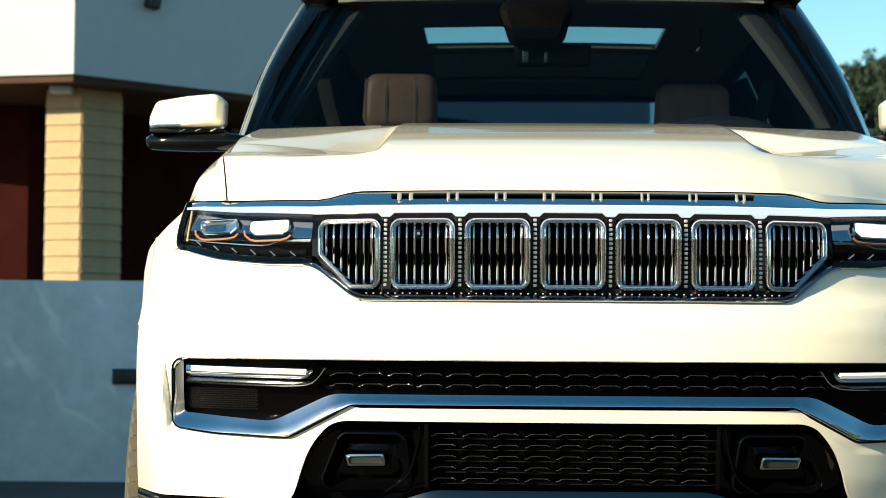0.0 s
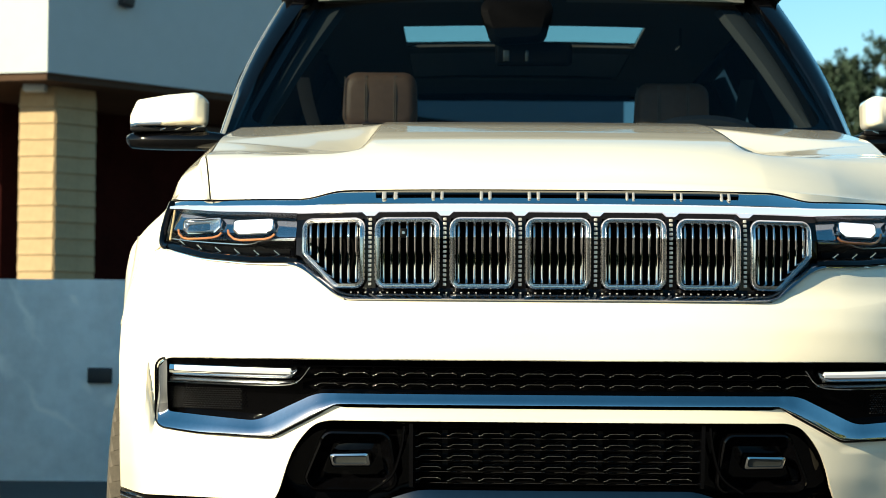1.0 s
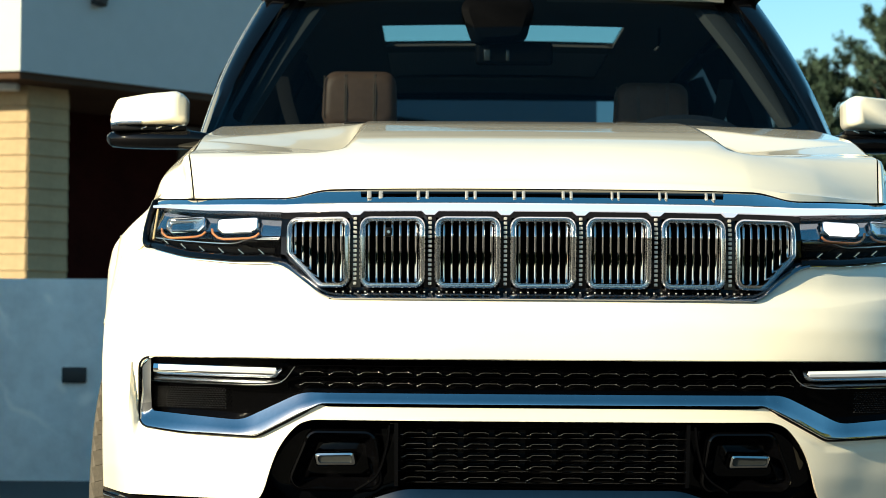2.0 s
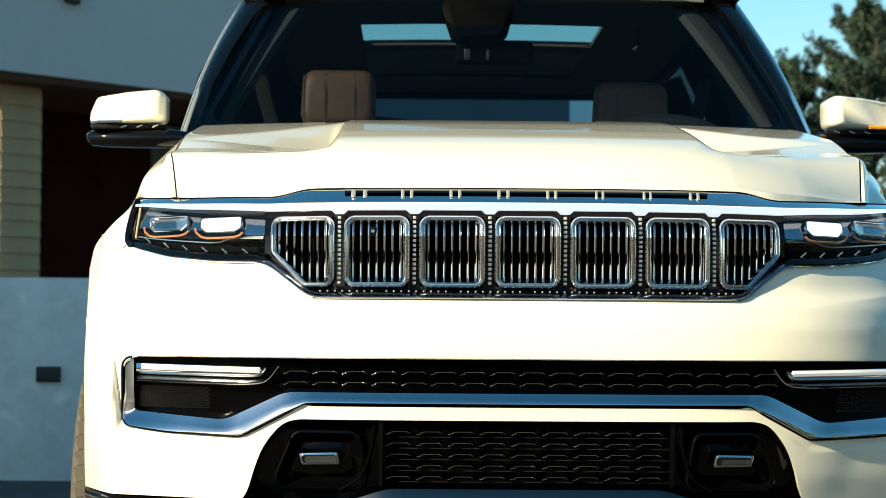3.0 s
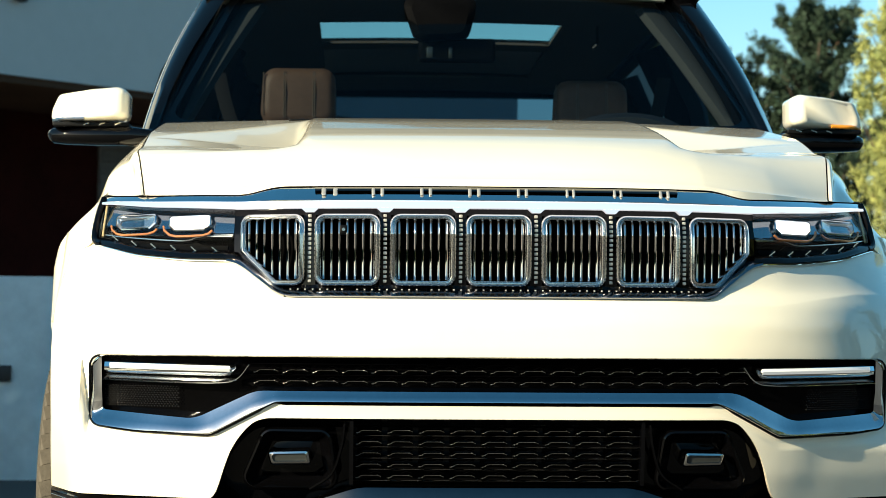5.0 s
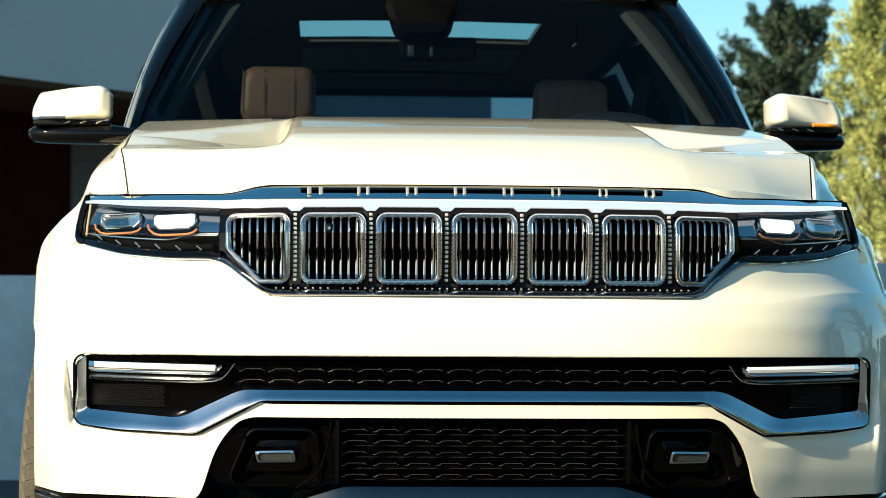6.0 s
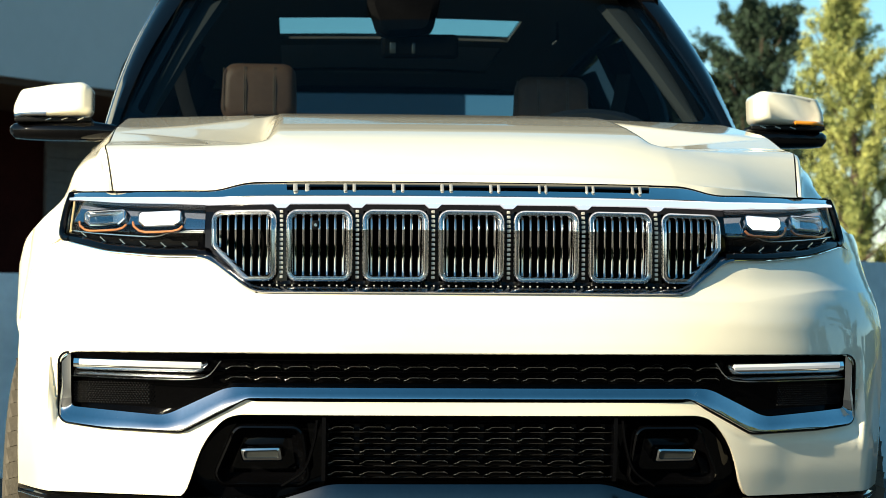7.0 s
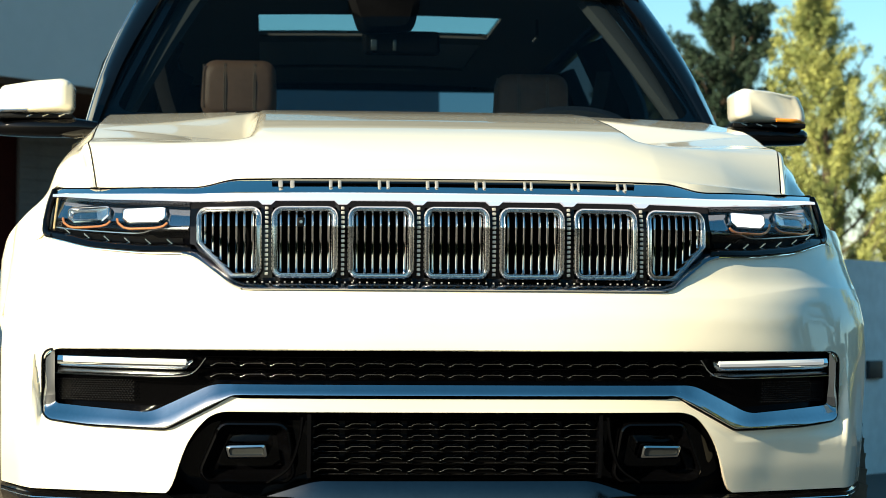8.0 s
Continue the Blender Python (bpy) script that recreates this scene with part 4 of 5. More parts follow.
for s in (-1, 1):
    bm = bmesh.new()
    rows = []
    for i in range(50):
        t = (i / 49) ** 1.6
        ctrl = []
        for j, (nx, ny, nz) in enumerate(nose):
            y = ny + (1.78 - ny) * t
            x, z = fender_section(y)[j]
            w = 1 - step(0.0, 0.22, t)
            x, z = x + (nx - x) * w, z + (nz - z) * w
            edge = hood_edge(y) + 0.0035
            if j < 2 and t > 0:
                x, z = edge + 0.010 * j, hood_z(hood_edge(y), y) - 0.001 - (0.007 + 0.004 * step(0.1, 0.3, t)) * j * step(0.0, 0.08, t)
            elif j < 4 and t > 0:
                z = max(z, min(fender_section(y)[j][1], nz + hood_side(y - ny) - 1.145 - 0.012 * (j - 1)))
            ctrl.append((s * x, y, z))
        last = ctrl[-1]
        rows.append(spline(ctrl, 4) + [Vector((last[0] - s * 0.03, last[1], last[2]))])
    vv = grid(bm, rows)
    low = [bm.verts.new(v.co + Vector((-s * 0.012, 0.02, 0))) for v in vv[0]]
    for i in range(len(low) - 1):
        bm.faces.new((vv[0][i], vv[0][i + 1], low[i + 1], low[i]))
    part("fender", bm, PAINT, car, "pearl white front fender with squared wheel arch", 50)
    bm = bmesh.new()
    band(bm, [s * v for v in across(0.88, 0.982, 10)], 1.072, 0.84, [(k / 10, 0.012 + 0.004 * k / 10) for k in range(11)], 0.03)
    part("corner_bracket", bm, PAINT, car, "white bracket behind the bumper seam")

# wheels
def wheel(s, y):
    R, c = 0.42, 0.925
    bm = bmesh.new()
    prof = [(0.28, -0.10), (0.30, -0.125), (0.36, -0.135), (0.405, -0.122), (0.416, -0.10), (0.418, 0), (0.416, 0.10), (0.405, 0.122), (0.36, 0.135), (0.30, 0.125), (0.28, 0.10)]
    rows = [[(s * (c - 0.02) + w, y + r * math.sin(a), R + r * math.cos(a)) for r, w in prof] for a in (k * math.tau / 48 for k in range(48))]
    grid(bm, rows + rows[:1])
    bmesh.ops.remove_doubles(bm, verts=bm.verts, dist=1e-5)
    for k in range(70):
        for j, w in enumerate((-0.098, -0.050, 0.0, 0.050, 0.098)):
            a = (k + 0.37 * j) * math.tau / 70
            m = Matrix.Translation((s * (c - 0.02) + w, y, R)) @ Matrix.Rotation(a, 4, "X") @ Matrix.Rotation(radians((14, -10, 0, 10, -14)[j]), 4, "Z")
            box(bm, -0.0205, 0.0205, -0.0178, 0.0178, 0.410, 0.421 if abs(w) < 0.09 else 0.4185, 0, m)
    tyre_me = mesh_of("tyre", bm, RUBBER)
    bm = bmesh.new()
    prof = [(0.285, -0.10), (0.29, 0.105), (0.275, 0.11), (0.26, 0.09), (0.10, 0.06), (0.0, 0.065)]
    rows = [[(s * (c - 0.02 + w), y + r * math.sin(a), R + r * math.cos(a)) for r, w in prof] for a in (k * math.tau / 40 for k in range(41))]
    grid(bm, rows)
    for k in range(6):
        m = Matrix.Translation((s * (c - 0.02), y, R)) @ Matrix.Rotation(k * math.tau / 6, 4, "X")
        box(bm, min(s * 0.07, s * 0.11), max(s * 0.07, s * 0.11), -0.03, 0.03, 0.03, 0.27, 0.006, m)
    w = part("wheel", bm, SATIN, car, "silver alloy wheel")
    place("tyre", tyre_me, w, "black rubber tyre with block tread")


for s in (-1, 1):
    wheel(s, 0.96)
    wheel(s, 4.08)
    bm = bmesh.new()
    box(bm, min(s * 0.66, s * 0.80), max(s * 0.66, s * 0.80), 0.45, 1.45, 0.46, 1.0, 0.03)
    part("wheel_liner", bm, NEARBLACK, car)

# lower body, doors and tail
for s in (-1, 1):
    bm2 = bmesh.new()
    ys = (1.79, 2.2, 2.9, 3.55)
    grid(bm2, [[(s * x, y, z) for x, z in ((0.88, 0.36), (1.03, 0.42), (1.045, 0.80), (1.02, 1.10), (0.955, 1.36), (0.92, 1.385), (0.86, 1.38))] for y in ys])
    part("door", bm2, PAINT, car, "pearl white front and rear doors")
    bm2 = bmesh.new()
    grid(bm2, [[(s * x, y, z) for x, z in ((0.95, 0.92), (1.05, 0.90), (1.02, 1.10), (0.955, 1.36), (0.92, 1.385), (0.86, 1.38))] for y in (3.55, 4.1, 4.7, 5.1, 5.38)])
    grid(bm2, [[(s * x, y, z) for x, z in ((0.90, 0.46), (1.045, 0.46), (1.05, 0.90))] for y in (4.55, 4.9, 5.38)])
    part("quarter_panel", bm2, PAINT, car, "pearl white rear quarter")
bm = bmesh.new()
grid(bm, [[(x, y, z) for x in (-1.02, -0.6, 0, 0.6, 1.02)] for y, z in ((5.38, 0.45), (5.44, 0.8), (5.42, 1.1), (5.38, 1.40))])
part("tailgate", bm, PAINT, car)
bm = bmesh.new()
box(bm, -0.86, 0.86, 1.3, 5.3, 0.38, 0.46, 0.02)
part("floor_pan", bm, NEARBLACK, car)
bm = bmesh.new()
box(bm, -0.80, 0.80, 1.22, 1.30, 0.45, 1.30, 0.02)
part("bulkhead", bm, NEARBLACK, car)

# windscreen surface
def screen(u, v):
    hw = 0.865 + (0.70 - 0.865) * v - 0.012 * math.sin(v * math.pi) * -1.6
    y = 1.60 + 0.60 * v - (0.20 - 0.07 * v) * (1 - u * u)
    z = 1.405 + 0.48 * v + 0.015 * (1 - u * u) * (1 - 0.5 * v)
    return Vector((hw * u, y, z))


us, vs_ = [k / 20 for k in range(-20, 21)], [k / 12 for k in range(15)]
bm = bmesh.new()
grid(bm, [[screen(u, v) for u in us] for v in vs_])
ob = part("windscreen", bm, WINDSHIELD, car, "dark tinted windscreen")
bm = bmesh.new()
inner, outer = rounded([(-0.965, 0.075), (0.965, 0.075), (0.95, 1.04), (-0.95, 1.04)], 0.09, 6), rounded([(-1, 0), (1, 0), (1, 1.15), (-1, 1.15)], 0.004, 6)
off = Vector((0, 0.006, -0.006))
grid(bm, [[screen(u, v) + off for u, v in outer], [screen(u, v) + off for u, v in inner]], close=True)
part("frit_border", bm, GLOSSBLACK, ob, "black border round the glass")
bm = bmesh.new()
grid(bm, [[screen(u, v) + Vector((0, -0.006, 0.002)) for u in us] for v in (-0.05, 0.012)])
part("cowl", bm, PLASTIC, car, "black cowl panel")

for s in (-1, 1):
    bm = bmesh.new()
    rows = []
    for k in range(13):
        v = k / 12 * 1.12 - 0.04
        p = screen(s, v)
        w = 0.040 + 0.045 * v
        rows.append([p + Vector(q) for q in ((-s * 0.012, 0.012, 0.0), (s * 0.002, -0.006, 0.004), (s * w * 0.5, -0.002, 0.006), (s * w * 0.9, 0.03, 0.004), (s * w, 0.06, 0.0), (s * w * 0.95, 0.12, -0.02), (-s * 0.01, 0.10, -0.03))])
    vv = grid(bm, rows, close=True)
    pillar = part("a_pillar", bm, GLOSSBLACK, car, "gloss black front pillar")
    bm = bmesh.new()
    tube(bm, [screen(s, k / 10 * 1.10 - 0.02) + Vector((s * (0.040 + 0.045 * k / 10) * 1.0, 0.062, 0.004)) for k in range(11)], 0.0045, 6)
    part("pillar_trim", bm, CHROME, pillar, "bright trim strip")
    # headliner-coloured inner pillar trims
    bm = bmesh.new()
    rows = []
    for k in range(13):
        v = 0.05 + 0.98 * k / 12
        wide = (0.045 + 0.075 * v) * min(1.0, 0.45 + 0.9 * (k / 12) ** 0.5)
        rows.append([screen(s * (0.958 - wide * q), v) + Vector((0, 0.045 + d, -0.025 - 0.4 * d)) for q, d in ((0, 0.03), (0.08, 0.008), (0.4, 0.0), (0.8, 0.006), (1, 0.03), (0.8, 0.06), (0.1, 0.06))])
    vv = grid(bm, rows, close=True)
    cap(bm, vv[0])
    cap(bm, vv[-1])
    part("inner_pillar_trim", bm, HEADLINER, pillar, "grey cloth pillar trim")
    bm = bmesh.new()
    grid(bm, [[screen(s * u, 1.08 * k / 12) + Vector((0, 0.03 + d, -0.012 - 0.3 * d)) for u, d in ((0.945, 0.03), (0.96, 0.0), (1.0, 0.0), (1.03, 0.05))] for k in range(13)])
    part("pillar_cover", bm, INTBLACK, pillar, "black inner pillar cover")
    for y0, lean_y, w in ((2.95, 0.05, 0.05), (3.95, 0.05, 0.05), (4.95, 0.12, 0.12)):
        bm = bmesh.new()
        tube(bm, [(s * 0.925, y0, 1.36), (s * 0.88, y0 + lean_y * 0.5, 1.62), (s * 0.775, y0 + lean_y, 1.86)], w, 8, 0.6)
        part("pillar", bm, GLOSSBLACK, car, "gloss black window pillar")
        bm = bmesh.new()
        tube(bm, [(s * 0.875, y0, 1.36), (s * 0.83, y0 + lean_y * 0.5, 1.62), (s * 0.73, y0 + lean_y, 1.84)], w * 1.05, 8, 0.6)
        part("pillar_trim_panel", bm, INTBLACK, car, "dark inner pillar panel")
    bm = bmesh.new()
    grid(bm, [[(s * x, y, z) for x, z in ((0.93, 1.375), (0.885, 1.62), (0.772, 1.905))] for y in (3.0, 4.0, 5.0)])
    part("side_window", bm, SIDEGLASS, car, "dark tinted rear side windows")
    bm = bmesh.new()
    grid(bm, [[(s * x, y, z) for x, z in ((0.93, 1.375), (0.885, 1.62), (0.772, 1.905))] for y in (1.95, 2.5, 3.0)])
    for v in bm.verts:
        if v.co.y < 2 and v.co.z < 1.5:
            v.co.y = 1.72
        elif v.co.y < 2.0 and v.co.z > 1.8:
            v.co.y = 2.27
    part("front_door_window", bm, DOORGLASS, car, "lightly tinted front door window")
    bm = bmesh.new()
    tube(bm, [(s * 0.79, y, z) for y, z in ((2.26, 1.925), (2.5, 1.935), (2.9, 1.945), (3.8, 1.95), (4.8, 1.94), (5.2, 1.91))], [0.006, 0.02, 0.04, 0.045, 0.045, 0.03], 8)
    part("roof_rail", bm, GLOSSBLACK, car, "gloss black roof side")

# roof with a glazed opening, headliner below it
def roof_strip(bm, x0, x1, y0, y1, lift, thick):
    n, k = 8, 8
    def z(x, y):
        return 1.925 + 0.02 * (1 - (x / 0.8) ** 2) + 0.02 * step(2.1, 3.2, y) + lift
    def lead(x):
        return y0 if y0 > 2.5 else 2.215 - 0.127 * (1 - (x / 0.79) ** 2)
    top = [[(x, y, z(x, y)) for x in across(x0, x1, n) for y in (lead(x) + (y1 - lead(x)) * j / k,)] for j in range(k + 1)]
    bot = [[(x, y, q - thick) for x, y, q in r] for r in top]
    a, b = grid(bm, top), grid(bm, bot)
    for i in range(k):
        for c in (0, n):
            bm.faces.new((a[i][c], a[i + 1][c], b[i + 1][c], b[i][c]))
    for r in (0, k):
        for i in range(n):
            bm.faces.new((a[r][i], a[r][i + 1], b[r][i + 1], b[r][i]))


OPENINGS = ((3.08, 3.62), (3.80, 4.60))
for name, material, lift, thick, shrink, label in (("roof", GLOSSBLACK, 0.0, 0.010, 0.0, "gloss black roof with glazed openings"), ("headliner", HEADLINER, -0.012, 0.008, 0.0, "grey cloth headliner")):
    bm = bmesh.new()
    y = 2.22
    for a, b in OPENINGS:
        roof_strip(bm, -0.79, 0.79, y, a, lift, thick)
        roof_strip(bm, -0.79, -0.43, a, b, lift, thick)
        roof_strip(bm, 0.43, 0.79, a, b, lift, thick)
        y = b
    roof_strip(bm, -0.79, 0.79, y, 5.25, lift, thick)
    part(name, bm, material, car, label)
for a, b in OPENINGS[:1]:
    bm = bmesh.new()
    roof_strip(bm, -0.43, 0.43, a, b, -0.004, 0.005)
    part("sunroof", bm, ROOFGLASS, car, "tinted glass sunroof panel").visible_shadow = False
bm = bmesh.new()
roof_strip(bm, -0.43, 0.43, *OPENINGS[1], -0.004, 0.005)
part("sunroof_blind", bm, DARKLEATHER, car, "drawn dark sunroof blind")
bm = bmesh.new()
ro, ri = rounded([(-0.92, 1.36), (0.92, 1.36), (0.79, 1.945), (-0.79, 1.945)], 0.05), rounded([(-0.74, 1.46), (0.74, 1.46), (0.68, 1.915), (-0.68, 1.915)], 0.07)
tail_y = lambda z: 5.40 - 0.32 * (z - 1.36)
grid(bm, [[(x, tail_y(z) + o, z) for x, z in q] for q, o in ((ro, 0.0), (ri, 0.0), (ri, -0.05), (ro, -0.05))], close=True)
part("rear_frame", bm, GLOSSBLACK, car, "black frame of the rear window")
bm = bmesh.new()
cap(bm, [bm.verts.new((x, tail_y(z) - 0.02, z)) for x, z in ri])
part("rear_window", bm, REARGLASS, car, "tinted rear window").visible_shadow = False

for (a, b), w in zip(OPENINGS, (0.44, 0.44)):
    bm = bmesh.new()
    rows = []
    for d, dz in ((0.0, 0.0), (0.01, -0.007), (0.05, -0.008), (0.07, 0.0)):
        rows.append([(x, y, 1.951 + dz) for x, y in rounded([(-w - d, a - d), (w + d, a - d), (w + d, b + d), (-w - d, b + d)], 0.06 + d, 5)])
    grid(bm, rows, close=True)
    part("sunroof_trim", bm, SUNTRIM, car, "roof glass trim, tan in place of sunlight on the headliner")
# chrome hook added only to make a bright glint here
bm = bmesh.new()
tube(bm, [(0.545, 3.0, 1.925), (0.545, 2.99, 1.872), (0.54, 2.975, 1.856), (0.53, 2.985, 1.846)], 0.006, 8)
part("glint_hook", bm, CHROME, car, "small chrome hook added under the roof for a glint")
for s in (-1, 1):
    bm = bmesh.new()
    pts = spline([(s * 0.775, 2.96, 1.74), (s * 0.745, 2.90, 1.62), (s * 0.69, 2.84, 1.48), (s * 0.60, 2.76, 1.33)], 4)
    grid(bm, [[p + Vector((s * dx, -0.012 + dy, 0)) for dx, dy in ((-0.024, 0.004), (0.0, 0.0), (0.024, 0.004), (0.024, 0.007), (-0.024, 0.007))] for p in pts], close=True)
    part("seat_belt", bm, BELT, car, "grey seat belt webbing")

# dashboard, steering wheel, inner mirror
bm = bmesh.new()
rows = []
for k in range(25):
    u = -1 + k / 12
    y = 1.62 - 0.15 * (1 - u * u)
    rows.append([(0.84 * u, y + d, z + 0.012 * (1 - u * u)) for d, z in ((0.0, 1.380), (0.10, 1.395), (0.28, 1.385), (0.36, 1.34), (0.38, 1.1), (0.36, 0.8))])
grid(bm, rows)
part("dashboard", bm, DARKLEATHER, car, "black leather dashboard")
bm = bmesh.new()
c, n1, n2 = Vector((0.44, 2.06, 1.28)), Vector((1, 0, 0)), Vector((0, 0.38, 0.92)).normalized()
tube(bm, [c + 0.185 * (math.cos(a) * n1 + math.sin(a) * n2) for a in (k * math.tau / 40 for k in range(41))], 0.015, 8)
tube(bm, [c - 0.18 * n1, c + 0.18 * n1], 0.014, 8)
part("steering_wheel", bm, DARKLEATHER, car, "black steering wheel")
bm = bmesh.new()
rows = []
for d, k in ((0, 0.80), (0.02, 1.0), (0.07, 1.0), (0.10, 0.9)):
    rows.append([(-0.052 + (x + 0.052) * k, 1.88 + d + 0.42 * (z - 1.74), 1.79 + (z - 1.79) * k) for x, z in rounded([(-0.125, 1.712), (0.035, 1.722), (0.07, 1.86), (-0.17, 1.86)], 0.035)])
vv = grid(bm, rows, close=True)
cap(bm, vv[0])
part("camera_pod", bm, INTBLACK, car, "black sensor pod behind the screen")
for s in (-1, 1):
    bm = bmesh.new()
    rows = []
    for x in across(0.115, 0.665, 8):
        y = 2.13 + 0.07 * (x / 0.7) ** 2
        rows.append([(s * x, y + a, b) for a, b in ((0.0, 1.884), (-0.010, 1.887), (-0.008, 1.894), (0.004, 1.898), (0.14, 1.910), (0.14, 1.900), (0.02, 1.889))])
    vv = grid(bm, rows, close=True)
    cap(bm, vv[0])
    cap(bm, vv[-1])
    part("sun_visor", bm, VISOR, car, "grey cloth sun visor")
bm = bmesh.new()
box(bm, -0.115, 0.118, 1.93, 1.965, 1.655, 1.728, 0.014)
mirror_in = part("inner_mirror", bm, INTBLACK, car, "black inner rear-view mirror")
bm = bmesh.new()
for x, w in ((-0.080, 0.010), (-0.018, 0.006)):
    box(bm, x - w, x + w, 1.924, 1.932, 1.665, 1.70, 0.003)
part("sensor_lens", bm, LENSDARK, mirror_in)

bm = bmesh.new()
rows = []
for d, k in ((0.0, 0.86), (0.02, 1.0), (0.12, 1.0), (0.16, 0.92)):
    rows.append([(0.492 + 0.19 * k * math.cos(a), 1.74 + d, 1.385 + 0.105 * k * math.sin(a) ** 0.7) for a in (i * math.pi / 16 for i in range(17))])
vv = grid(bm, rows)
cap(bm, vv[0])
part("instrument_hood", bm, DARKLEATHER, car, "black instrument hood on the dashboard")

# seats
def seat(x, y, z, label, dark):
    ob = None
    bm = bmesh.new()
    rows = []
    for k, (dz, hw, th) in enumerate(((-0.55, 0.24, 0.07), (-0.40, 0.25, 0.08), (-0.2, 0.235, 0.075), (-0.08, 0.19, 0.06), (-0.055, 0.15, 0.04))):
        yy = y + 0.02 - 0.18 * (dz + 0.1) * -1
        rows.append([(x + hw * math.copysign(abs(math.cos(a)) ** 0.5, math.cos(a)), yy + th * math.copysign(abs(math.sin(a)) ** 0.6, math.sin(a)), z + dz) for a in (i * math.tau / 24 for i in range(24))])
    vv = grid(bm, rows, close=True)
    cap(bm, vv[-1])
    back = part("seat_back", bm, DARKLEATHER if dark else LEATHER, car, label)
    bm = bmesh.new()
    hw, h = 0.127, 0.19
    outline = rounded([(-hw, 0), (hw, 0), (hw - 0.004, h), (-hw + 0.01, h)], 0.045, 6)
    rows = []
    for d, off in ((0.03, -0.012), (0.012, -0.006), (0.0, 0.012), (0.0, 0.06), (0.012, 0.085), (0.04, 0.09)):
        sx, sz = (hw - d) / hw, (h - 2 * d) / h
        rows.append([(x + px * sx, y + off, z + d + pz * sz - 0.01) for px, pz in outline])
    vv = grid(bm, rows, close=True)
    cap(bm, vv[0])
    cap(bm, vv[-1])
    head = part("headrest", bm, DARKLEATHER if dark else LEATHER, back)
    if not dark:
        for dx in (-0.045, 0.052):
            bm = bmesh.new()
            tube(bm, [(x + dx - 0.003, y - 0.0125, z + 0.012), (x + dx - 0.003, y - 0.0155, z + 0.10), (x + dx - 0.003, y - 0.0085, z + h - 0.022)], 0.0016, 6)
            tube(bm, [(x + dx + 0.003, y - 0.0125, z + 0.012), (x + dx + 0.003, y - 0.0155, z + 0.10), (x + dx + 0.003, y - 0.0085, z + h - 0.022)], 0.0016, 6)
            part("seam", bm, STITCH, back, "pale double seam")
        bm = bmesh.new()
        for k in range(22):
            zz = z + 0.015 + 0.0065 * k
            box(bm, x - hw + 0.009, x - hw + 0.013, y - 0.009, y + 0.004, zz + 0.008, zz + 0.0115)
        part("edge_stitching", bm, STITCH, back, "pale edge stitching")
    return back


seat(-0.492, 2.66, 1.544, "brown leather front seat back", False)
seat(0.485, 2.66, 1.513, "brown leather front seat back", False)
for x in (-0.45, 0.0, 0.45):
    seat(x, 3.62, 1.45, "black leather rear seat back", True)

